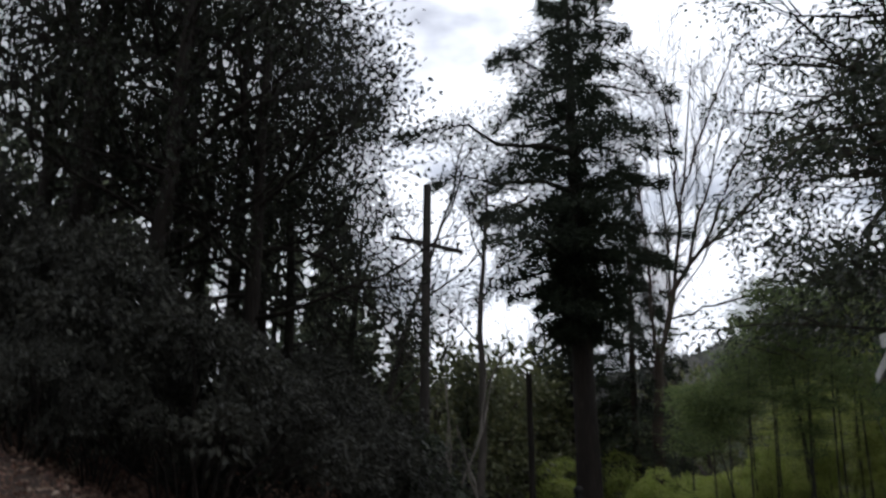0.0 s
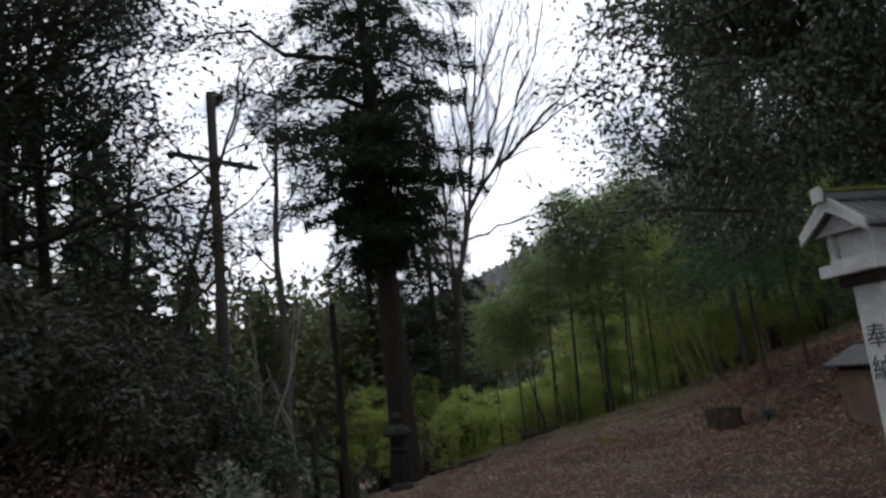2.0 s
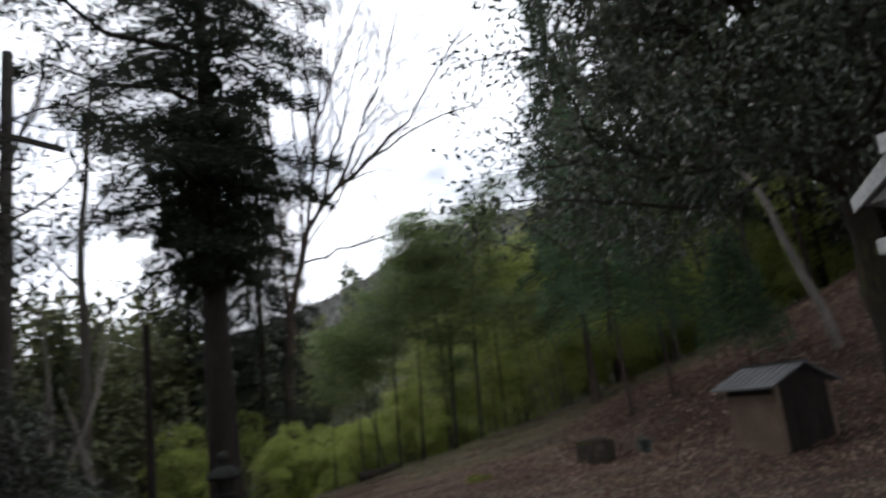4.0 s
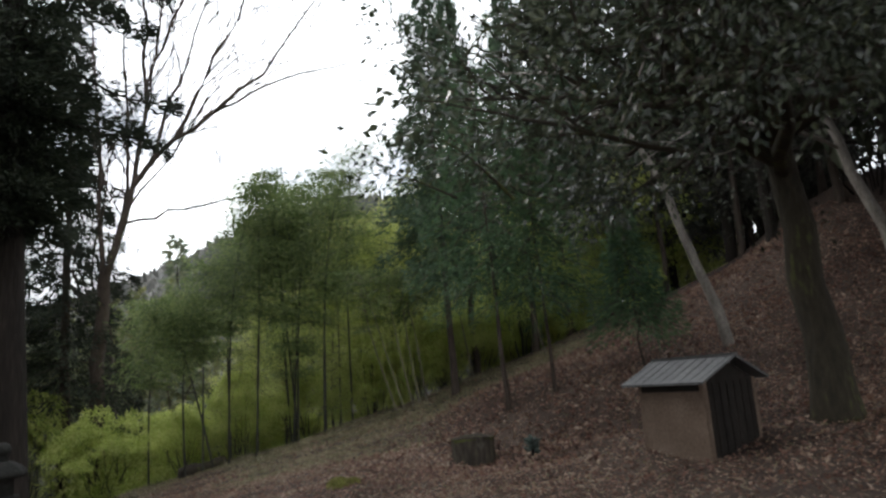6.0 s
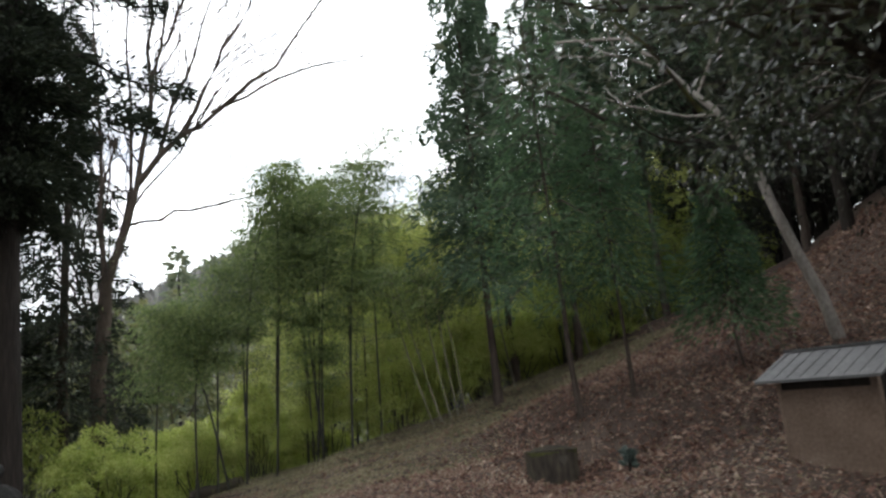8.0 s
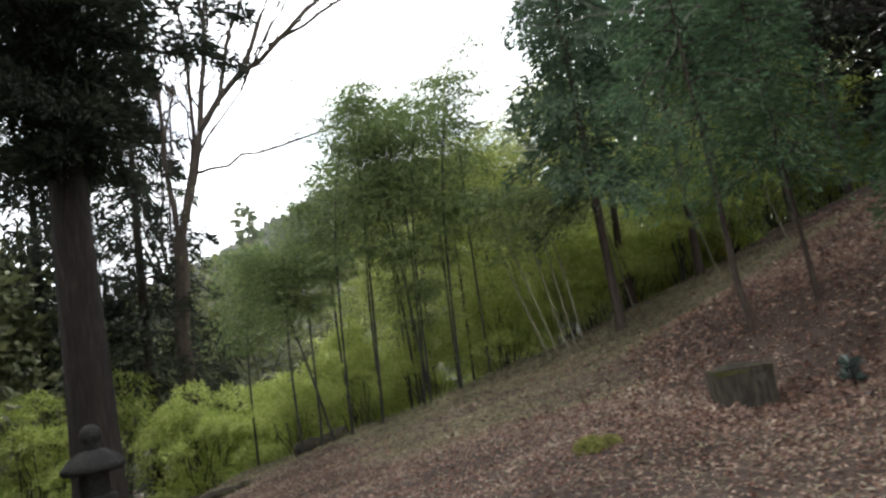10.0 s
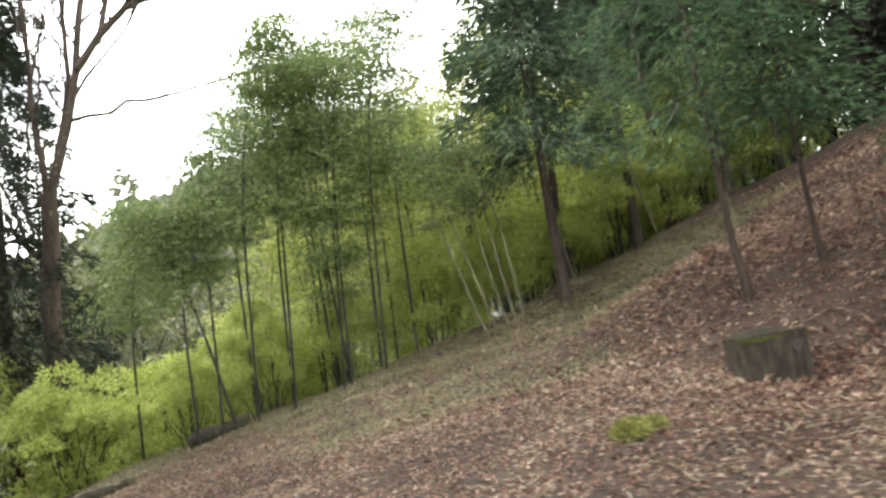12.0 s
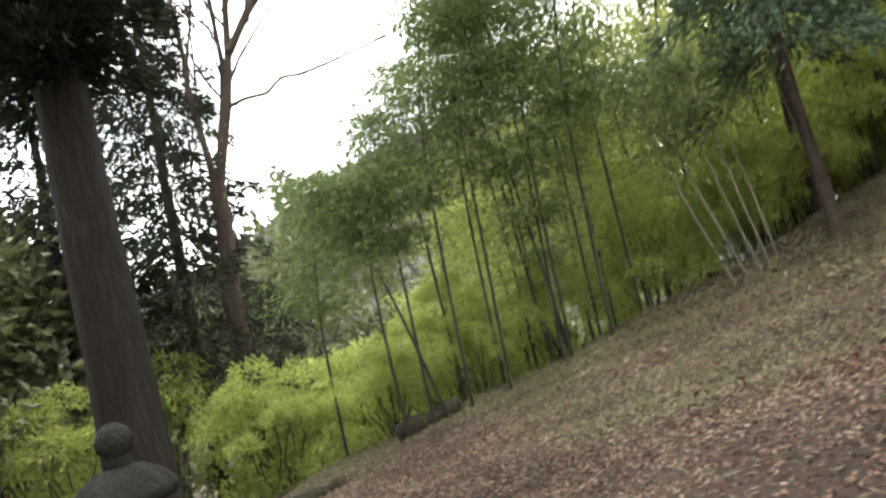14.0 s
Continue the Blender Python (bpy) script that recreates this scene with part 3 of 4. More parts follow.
# cedars at the upper end of the crest
CEDARS = ((11.6, 2.7), (10.6, 4.4), (11.2, 4.8))
spots = [(11.85, 18.15, 0), (13.7, 19.2, 1), (15.2, 18.4, 2), (16.6, 18.36, 1), (17.4, 17.2, 2), (19.0, 16.6, 1), (18.4, 18.9, 1), (20.5, 14.6, 1), (17.6, 13.6, 2), (19.0, 12.0, 2), (16.8, 11.0, 1), (20.5, 10.0, 2), (15.8, 8.6, 1)]
first = {}
for x, y, k in spots:
    if k not in first:
        h, lo = CEDARS[k]
        first[k] = conifer("dark green cedar with a straight bare lower trunk", h, 0.085, lo, lambda z, a, h=h, lo=lo: 1.85 * max(0.12, (h - z) / (h - lo)) ** 0.8 * (0.82 + 0.3 * math.sin(4.3 * z + 2 * a)), 92, 150 if k == 0 else 140, (M_BARK_BROWN, M_CEDAR), spot(x, y), 20 + k, (0.18, 0.042), 0.42, flat=0.14, spread=0.2, name="cedar_tree")
        tagged(first[k], group="cedars on the crest")
    else:
        copy_thing(first[k], spot(x, y, 77 * len(scene.objects) % 360))

# young cedars on the leafy slope
for x, y, h, lo, s, w in ((9.3, 14.15, 6.4, 2.0, 31, 1.6), (9.72, 13.45, 4.6, 1.6, 32, 1.2), (10.15, 12.0, 2.5, 0.75, 33, 0.8)):
    conifer("young cedar with soft drooping green sprays", h, 0.0064 * h, lo, lambda z, a, h=h, lo=lo, w=w: w * max(0.15, (h - z) / (h - lo)) ** 0.6, 50, 120, (M_BARK_BROWN, M_CEDAR_YOUNG), spot(x, y), s, (0.12, 0.022), 0.4, flat=0.12, spread=0.26, split=True, name="young_cedar", lean=(-0.012, 0.02))

# bare deciduous tree: limbs fan out in the plane across the valley, each with rising side shoots and twigs
ACROSS = np.array([0.87, -0.5, 0.0])


def bare_tree(m, seed):
    rng = np.random.default_rng(seed)
    t = thing("bare_tree", m, "leafless deciduous tree with fanned grey branches", "tree")

    def at(r, z, d=0.0):
        return ACROSS * r + np.array([0.5 * d, 0.87 * d, z])

    stem = arc(at(-0.75, -0.6), at(-0.46, 5.1), at(-0.05, 0), 8, 0.03, rng)
    v, f = tube_arrays([(stem, taper(0.24, 0.17, 8))], 12)
    put_mesh("trunk", v, f, M_BARK_BROWN, t, True)
    limbs = (((at(-0.46, 4.9), at(-0.1, 6.1), at(0.33, 7.8), at(0.69, 9.6), at(0.86, 11.1), at(1.22, 12.6, 0.2), at(1.75, 17.6, 0.4)), 0.12),
             ((at(-0.44, 5.0), at(0.1, 7.2, 0.1), at(0.22, 8.7, 0.1), at(0.12, 11.4), at(0.35, 15.6, -0.5)), 0.085),
             ((at(-0.5, 4.9), at(-0.62, 6.6, 0.2), at(-0.69, 8.5, 0.3), at(-0.75, 11.8, 0.4), at(-0.95, 16.4, 0.5)), 0.09),
             ((at(0.4, 7.9), at(1.5, 9.25), at(2.44, 10.0, -0.1), at(3.97, 11.05, -0.2), at(5.0, 12.2, -0.3), at(6.6, 14.6, -0.5)), 0.1),
             ((at(2.44, 10.0, -0.1), at(4.7, 11.3, 0.1), at(7.1, 12.0, 0.2)), 0.06), ((at(0.9, 8.5), at(1.3, 10.2, 0.2), at(1.9, 12.0, 0.4), at(2.9, 15.2, 0.6)), 0.08),
             ((at(1.6, 9.4), at(2.6, 11.4, -0.2), at(3.6, 13.2, -0.4), at(4.6, 16.2, -0.6)), 0.08), ((at(0.75, 10.0), at(0.8, 13.0, -0.4), at(0.6, 17.0, -0.8)), 0.07),
             ((at(0.1, 6.7), at(1.37, 7.0, -0.1), at(2.94, 7.25, -0.2), at(4.8, 7.7, -0.2)), 0.05), ((at(1.0, 12.0, 0.1), at(2.0, 14.4, 0.3), at(3.3, 17.6, 0.5)), 0.06))
    for line, r in limbs:
        paths, tips = [], []
        a, b = line[0], line[-1]
        flat = b[2] - a[2] < 2.4
        line = np.array(line)
        p = np.stack([np.interp(np.linspace(0, 1, 10), np.linspace(0, 1, len(line)), line[:, i]) for i in range(3)], 1)
        p[1:-1] += rng.normal(scale=0.05, size=(8, 3))
        paths.append((p, taper(r, 0.02, 10, 0.8)))
        along = (b - a) / np.linalg.norm(b - a)
        for k in range(7 if flat else 13):
            q = 0.22 + 0.78 * (k + rng.random()) / (7 if flat else 13)
            c = np.array([np.interp(q, np.linspace(0, 1, 10), p[:, i]) for i in range(3)])
            side = ACROSS * rng.normal(0.15, 0.55) + np.array([0.5, 0.87, 0]) * rng.normal(scale=0.35) + np.array([0, 0, 0.15 if flat else 0.55])
            grow(c, along * 0.75 + side, (3.1 - 1.8 * q) * rng.uniform(0.6, 1.15) * (0.6 if flat else 1), r * 0.34 * (1.3 - q), 2, rng, paths, tips, 0.12, 3, 0.5)
        v, f = tube_arrays([(w, np.maximum(u, 0.009)) for w, u in paths], 5)
        put_mesh("limb", v, f, M_BARK_BROWN, t, True)
    return t


def climber(tree, seed):
    """Loose trailing leaves on the stems of a bare tree."""
    rng = np.random.default_rng(seed)
    k = 20
    c = np.stack([ACROSS * r + np.array([0, 0, z]) for r, z in zip(rng.uniform(-0.5, 1.9, k), rng.uniform(5.2, 10.5, k))])
    c = np.repeat(c, 26, 0)
    o = rng.normal(size=c.shape) * np.array([0.24, 0.24, 0.34])
    leaves = put_crown("climber", c + o, o + unit(len(c), rng) * 0.3 + np.array([0, 0, -0.5]), 0.1, 0.045, M_OLIVE, tree, 0.3, rng, "thin olive climber trailing from the stems")
    tagged(leaves, kind="stuff")


climber(bare_tree(pose(7.75, 27.8, 0), 41), 44)
bare_tree(pose(9.9, 36.0, -1.0, 0, 0, 150) @ Matrix.Scale(0.75, 4), 43)

# broad evergreen whose branches hang over the path
limbs = [(0.48, (-1.0, -0.3, 0.05), 2.9), (0.5, (-1.0, 0.05, 0.08), 2.8), (0.52, (-0.9, -0.6, 0.2), 2.9), (0.54, (-0.85, 0.35, 0.15), 2.0), (0.6, (-1, -0.2, 0.3), 3.0), (0.64, (-0.8, -0.6, 0.4), 2.9),
         (0.68, (-0.8, 0.3, 0.5), 2.1), (0.75, (-0.9, -0.2, 0.6), 2.8), (0.9, (0.1, -0.6, 0.9), 2.2), (1.0, (-0.3, -0.1, 1), 2.2), (0.6, (0.6, -0.3, 0.4), 2.0), (0.55, (0.1, -1, 0.4), 2.4), (0.8, (-0.9, -0.5, 0.5), 2.7), (0.56, (-1, -0.1, 0.1), 2.4)]
broadleaf("broad glossy-leaved evergreen with a mossy trunk", [(0, 0, -0.3), (-0.02, 0.05, 2), (-0.1, 0.1, 4), (-0.25, 0.1, 7)], 0.25, limbs, (M_BARK_MOSS, M_GLOSSLEAF), spot(9.0, 8.85), 51, 90, 0.15, (0.08, 0.038), 3, 4, 0.06, limb_r=0.45, wide=0.7, floor=2.35, gaps=0.06)

# pale leaning tree on the bank
broadleaf("pale-barked leaning tree with thin bare branches", [(0, 0, -0.3), (-0.02, 0.25, 1.0), (-0.2, 0.75, 2.7), (-0.3, 1.0, 3.7), (-0.45, 1.7, 4.7), (-0.7, 2.4, 5.8)], 0.095,
          [(0.62, (-0.5, 1.2, 0.1), 1.9), (0.78, (-0.3, 1.3, -0.1), 2.2), (0.8, (-0.6, 0.8, 0.6), 2.2), (0.95, (-0.2, 1, 0.2), 2.2), (0.7, (0.1, -0.6, 1.0), 2.6), (1.0, (0, 0.4, 1), 2.0)], (M_BARK_PALE, M_GLOSSLEAF), spot(11.3, 11.0, 0, 0.35), 52, 3, 0.2, (0.08, 0.035), 2, 3, 0.1, "pale_tree", 0.3)
broadleaf("pale-barked leaning tree with thin bare branches", [(0, 0, -0.3), (0.1, 0.35, 1.6), (0.15, 0.9, 3.4), (0.0, 1.5, 5.4)], 0.12, [(0.6, (-0.5, 0.6, 0.8), 2.0), (0.85, (0.3, 0.6, 0.9), 2.0)], (M_BARK_PALE, M_GLOSSLEAF), spot(11.6, 8.4), 53, 10, 0.3, (0.09, 0.04), 2, 3, 0.1, "pale_tree", 0.3)

# tall evergreens on the shaded bank
def bank_tree(m, seed, h, per=18, leaf=(0.13, 0.068)):
    rng = np.random.default_rng(seed)
    lm = []
    for i in range(17):
        a, q = i * 2.4 + rng.normal(scale=0.3), 0.33 + 0.67 * i / 17
        lm.append((q, (math.cos(a), math.sin(a), 0.25 + 0.9 * (q - 0.4)), rng.uniform(1.9, 2.9) * (1.25 - 0.6 * q)))
    return broadleaf("tall dark evergreen tree, on the bank and as added shade", [(0, 0, -0.4), (0.1 * rng.normal(), 0.1 * rng.normal(), h * 0.5), (0.25 * rng.normal(), 0.25 * rng.normal(), h)], 0.2, lm, (M_BARK, M_SHADELEAF), m, seed, per, 0.34, leaf, 2, 4, 0.1, limb_r=0.28, wide=0.8, gaps=-0.19, gap_scale=0.8)


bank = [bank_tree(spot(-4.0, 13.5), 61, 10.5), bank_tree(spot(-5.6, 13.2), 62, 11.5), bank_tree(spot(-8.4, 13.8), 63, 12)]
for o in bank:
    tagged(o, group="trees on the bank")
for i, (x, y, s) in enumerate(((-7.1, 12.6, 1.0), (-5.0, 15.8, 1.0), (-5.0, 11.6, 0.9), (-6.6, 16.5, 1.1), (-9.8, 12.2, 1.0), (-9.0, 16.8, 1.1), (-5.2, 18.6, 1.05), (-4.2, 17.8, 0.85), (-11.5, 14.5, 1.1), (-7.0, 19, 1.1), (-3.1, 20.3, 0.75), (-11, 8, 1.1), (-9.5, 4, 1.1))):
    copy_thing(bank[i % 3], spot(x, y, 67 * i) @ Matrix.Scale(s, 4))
# coarse-leaved tree added as a light blocker, not part of the seen bank
shade = bank_tree(spot(-5, -5), 64, 11.5, 5, (0.42, 0.25))
# added trees behind and beside the walker, out of sight, only to block skylight
for i, (x, y) in enumerate(((-1, -7), (4, -6), (9, -3), (12.5, 3), (-8, -1), (11.2, 4.9), (13.0, 6.6), (14.5, 8.0), (10.4, 6.6), (6.5, 0.5), (9.6, 3.8), (7.6, 2.4))):
    copy_thing(shade, spot(x, y, 51 * i))

# thin leaning trees beyond the pole
broadleaf("thin leaning tree with sparse small leaves", [(0, 0, -0.4), (0.6, 0.2, 4), (1.6, 0.4, 8), (2.6, 0.6, 11)], 0.13, [(0.35, (0.8, 0, 0.7), 2.4), (0.5, (-0.7, 0.2, 0.8), 2.4), (0.62, (0.8, -0.2, 0.6), 2.2), (0.75, (-0.5, 0, 0.9), 2.2), (0.88, (0.6, 0, 0.8), 2.0), (1.0, (0.1, 0, 1), 2.0), (0.45, (0.4, 0.4, 0.5), 2.0)], (M_BARK_GREY, M_OLIVE), spot(-2.9, 22.0), 71, 7, 0.25, (0.1, 0.045), 2, 3, 0.2, "thin_tree", 0.4)
broadleaf("thin upright tree with sparse small leaves", [(0, 0, -0.4), (0.1, 0.1, 4), (0.1, 0.2, 8), (0.3, 0.3, 11)], 0.14, [(0.4, (0.6, 0, 0.9), 1.3), (0.52, (-0.5, 0.2, 0.9), 1.3), (0.62, (0.6, -0.2, 0.9), 1.4), (0.75, (-0.4, 0, 0.9), 1.4), (0.88, (0.5, 0, 0.9), 1.3), (1.0, (0.1, 0, 1), 1.3)], (M_BARK_GREY, M_OLIVE), spot(0.5, 21.4), 72, 3, 0.3, (0.12, 0.05), 2, 4, 0.2, "thin_tree", 0.4)

# dark woods above the leafy bank
for i, (x, y, s) in enumerate(((15.5, 9.5, 0.8), (17.5, 9.0, 0.9), (19.5, 11.5, 0.9), (16.5, 7.0, 0.8), (20.0, 14.0, 0.9), (22.5, 13.0, 1.0), (23.0, 16.5, 1.0), (14.8, 5.5, 0.8), (21.0, 17.5, 0.8), (24, 9.5, 1.0), (18.6, 14.4, 0.9), (16.3, 12.3, 0.72), (22.4, 15.6, 1.0), (20.6, 12.9, 1.0), (24.0, 14.6, 1.0), (25.5, 17.4, 1.1))):
    copy_thing(shade if i in (3, 6, 7, 9) else bank[i % 3], spot(x, y, 43 * i, 1.5 * s) @ Matrix.Scale(s, 4))

for x, y, s in ((4.85, 35.0, 1.0), (3.6, 34.0, 1.1)):
    broadleaf("thin pale bare tree beyond the great trunk", [(0, 0, -0.4), (0.1, 0.1, 4), (0.0, 0.2, 8), (0.2, 0.3, 12)], 0.17 * s, [(0.5, (0.5, 0, 0.9), 1.8), (0.62, (-0.6, 0.2, 0.9), 1.8), (0.75, (0.6, -0.2, 0.9), 1.6), (0.88, (-0.4, 0, 0.9), 1.6), (1.0, (0.1, 0, 1), 1.6)], (M_BARK_PALE, M_OLIVE), spot(x, y), 73, 0, 0.3, (0.1, 0.05), 2, 3, 0.2, "thin_tree", 0.4)

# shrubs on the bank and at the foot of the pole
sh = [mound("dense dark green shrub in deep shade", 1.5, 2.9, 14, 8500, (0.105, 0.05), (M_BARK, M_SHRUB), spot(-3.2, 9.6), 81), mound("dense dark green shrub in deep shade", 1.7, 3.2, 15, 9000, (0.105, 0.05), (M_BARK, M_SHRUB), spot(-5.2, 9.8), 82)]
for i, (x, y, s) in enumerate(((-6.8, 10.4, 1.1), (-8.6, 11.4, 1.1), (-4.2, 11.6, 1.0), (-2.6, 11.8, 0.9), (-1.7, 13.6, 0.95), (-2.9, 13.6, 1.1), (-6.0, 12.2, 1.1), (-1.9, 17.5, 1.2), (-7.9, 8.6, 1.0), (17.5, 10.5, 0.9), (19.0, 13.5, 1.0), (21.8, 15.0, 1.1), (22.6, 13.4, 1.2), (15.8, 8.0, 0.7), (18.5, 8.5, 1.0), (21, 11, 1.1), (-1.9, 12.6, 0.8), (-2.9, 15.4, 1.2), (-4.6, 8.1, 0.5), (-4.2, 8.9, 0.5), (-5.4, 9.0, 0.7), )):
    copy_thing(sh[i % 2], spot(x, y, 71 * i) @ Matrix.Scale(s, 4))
glossy = mound("glossy grey-green evergreen shrub at the bank's edge", 1.2, 3.0, 13, 7500, (0.11, 0.05), (M_BARK, M_GLOSSLEAF), spot(-1.0, 15.2), 88)
for x, y, q in ((-1.6, 15.7, 1.1), (-0.75, 14.4, 0.75)):
    copy_thing(glossy, spot(x, y, 60 * x) @ Matrix.Scale(q, 4))
shrub("pale grey-green leafy shrub at the bank's foot", 0.55, 1.2, 12, 1100, (0.13, 0.05), (M_BARK, M_GREYLEAF), spot(-0.92, 11.5), 84)
shrub("twiggy brown undergrowth at the bank's foot", 1.0, 1.1, 30, 900, (0.07, 0.03), (M_BARK_GREY, M_LITTER), spot(-2.4, 10.4), 85)
shrub("twiggy brown undergrowth at the bank's foot", 1.2, 1.3, 30, 900, (0.07, 0.03), (M_BARK_GREY, M_LITTER), spot(-1.2, 11.7), 86)

# bamboo along the crest
BAM = (M_CULM, M_BAMBOO_SHADED)
for i, (x, y, h, lx, ly, lo) in enumerate(((7.29, 24.66, 5.4, 0.01, 0.0, 0.62), (7.4, 22.7, 5.4, -0.01, 0.02, 0.55), (7.75, 22.55, 6.4, 0.03, 0.0, 0.45), (8.0, 22.4, 5.3, -0.17, 0.1, 0.74), (8.15, 22.05, 7.6, 0.03, -0.02, 0.42), (8.75, 21.85, 7.4, 0.05, -0.03, 0.4),
                                          (9.5, 21.2, 7.8, 0.03, -0.03, 0.32), (9.62, 21.3, 7.4, -0.05, 0.04, 0.3), (9.95, 20.75, 8.0, 0.03, -0.04, 0.3), (9.45, 21.35, 6.6, 0.08, -0.02, 0.4), (9.1, 22.4, 7.4, 0.02, -0.02, 0.42), (9.75, 21.9, 7.6, -0.03, 0.0, 0.4), (10.5, 21.5, 7.4, 0.02, -0.03, 0.4), (8.6, 22.8, 6.8, 0.0, 0.02, 0.45), (10.1, 22.3, 7.6, 0.03, 0.02, 0.42), (10.9, 20.9, 7.0, 0.0, -0.02, 0.42))):
    tagged(bamboo("slim dark-stemmed bamboo with tiers of green leaves", (1.0 if i > 3 else 0.9) * h, 0.027, (lx, ly), lo + (0.07 if i > 9 else -0.07) + 0.06 * (i % 3), 15, 105, spot(x, y), 100 + i, BAM, pad_r=0.66), group="bamboo along the crest")
back = [bamboo("tall bamboo with dense yellow-green leaves", 8.6, 0.04, (0.03, 0.0), 0.3, 16, 105, spot(12.7, 23.2), 120, (M_CULM, M_GROVE_LIT), pad_r=0.85, leaf=(0.145, 0.028)), bamboo("tall bamboo with dense yellow-green leaves", 8.2, 0.04, (-0.03, 0.02), 0.25, 16, 105, spot(13.7, 22.4), 121, (M_CULM, M_GROVE_LIT), pad_r=0.85, leaf=(0.145, 0.028))]
for o in back:
    tagged(o, group="bamboo grove")
for i, (x, y, s) in enumerate(((11.4, 22.6, 1.0), (9.4, 24.0, 0.72), (10.6, 23.4, 0.9), (12.4, 22.0, 1.05), (10.2, 24.8, 0.95), (11.8, 24.0, 1.0), (13.2, 23.0, 1.1), (10.0, 22.6, 0.9), (12.9, 21.0, 0.95), (14.0, 21.8, 1.05), (15.2, 20.8, 1.05), (11.0, 21.6, 0.85), (14.6, 23.6, 1.1), (12.4, 25.6, 1.05), (16.6, 21.6, 1.1), (9.6, 25.8, 0.7), (11.0, 26.4, 0.9), (14.2, 19.9, 0.9), (15.9, 19.2, 0.9), (18.0, 18.7, 1.0), (19.5, 19.5, 1.1), (17.2, 19.9, 1.0), (20.4, 18.6, 1.1), (21.5, 20.0, 1.2), (19.0, 21.4, 1.1), (22.5, 18.6, 1.1), (24, 20, 1.2))):
    copy_thing(back[i % 2], spot(x, y, 83 * i) @ Matrix.Scale((0.94 if x > 11.2 else 0.82) * s, 4))
for i, (x, y, lx, ly) in enumerate(((11.2, 19.1, -0.2, 0.16), (11.35, 19.0, -0.13, 0.12), (11.5, 18.95, -0.1, 0.08), (11.65, 18.9, -0.05, 0.06), (11.1, 19.25, -0.24, 0.16), (14.6, 17.55, -0.16, 0.14), (15.4, 16.4, -0.16, 0.14), (13.0, 18.6, -0.1, 0.1))):
    tagged(bamboo("thin pale leaning bamboo stem with few leaves", 3.8, 0.02, (lx, ly), 0.62, 5, 60, spot(x, y), 140 + i, (M_CULM_PALE, M_BAMBOO_SHADED)), group="pale leaning stems")

# bright bushes below the crest
FR = (M_CULM, M_FRESH_LIT)
fb = [mound("bright yellow-green bamboo grass bush below the crest", 1.9, 4.6, 15, 7800, (0.18, 0.05), FR, spot(7.85, 27.5), 90, "bright_bush"), mound("bright yellow-green bamboo grass bush below the crest", 1.7, 4.9, 14, 7400, (0.18, 0.05), FR, spot(9.1, 27.2), 91, "bright_bush")]
for o in fb:
    tagged(o, group="bright bushes")
for i, (x, y, s) in enumerate(((5.6, 28.9, 0.95), (3.55, 27.4, 0.75), (6.9, 26.6, 0.62), (8.2, 25.4, 0.6), (10.6, 26.4, 1.1), (9.2, 23.9, 0.62), (10.4, 22.3, 0.5), (11.8, 21.2, 0.55), (13.2, 19.9, 0.55), (8.3, 29.9, 1.2), (12.2, 27.4, 1.2), (13.0, 22.4, 0.75), (15.6, 21.4, 0.9), (4.4, 29.8, 0.8), (17.0, 18.4, 0.6), (15.2, 18.9, 0.55), (10.9, 24.4, 0.8), (18.4, 18.4, 0.9), (20.6, 17.8, 0.95), (16.7, 19.6, 0.9), (19.6, 19.8, 1.2), (22.4, 17.6, 1.0), (7.9, 23.9, 0.4), (8.9, 22.7, 0.36), (16.2, 20.4, 0.55), (16.5, 19.7, 0.45), (14.2, 19.5, 0.42), (17.6, 20.0, 0.5), (15.4, 20.0, 0.5), (18.0, 19.2, 0.5), (13.6, 19.3, 0.35), (12.4, 19.9, 0.38), (13.0, 20.6, 0.45), (12.8, 19.5, 0.3), (18.6, 19.8, 0.6))):
    copy_thing(fb[i % 2], spot(x, y, 59 * i) @ Matrix.Scale(s, 4))

# woods in the valley
va = [broadleaf("mixed olive green woodland tree in the valley", [(0, 0, -0.4), (0.1, 0, 5), (0, 0.1, 10)], 0.2, [(0.35 + 0.65 * i / 11, (math.cos(2.4 * i), math.sin(2.4 * i), 0.5), 3.2 - 1.6 * i / 11) for i in range(12)], (M_BARK_GREY, M_OLIVE), spot(12, 38), 161, 13, 0.55, (0.4, 0.25), 2, 3, 0.2, "woodland_tree"),
      conifer("dark green conifer in the valley woods", 13, 0.2, 1.5, lambda z, a: 2.4 * max(0.1, (13.5 - z) / 12), 60, 24, (M_BARK, M_FAR_HAZED), spot(2.5, 42), 162, (0.55, 0.2), 0.3)]
for o in va:
    tagged(o, group="valley woods")
for i in range(34):
    x, y = -26 + 62 * ((i * 0.618) % 1), 33 + 30 * ((i * 0.755) % 1)
    if math.hypot(x - 8, y - 29) > 6 and y > 33 + max(0, x - 10) * 0.2:
        copy_thing(va[i % 2 if i % 5 else 0], spot(x, y, 97 * i) @ Matrix.Scale(0.8 + 0.35 * ((i * 0.37) % 1), 4))

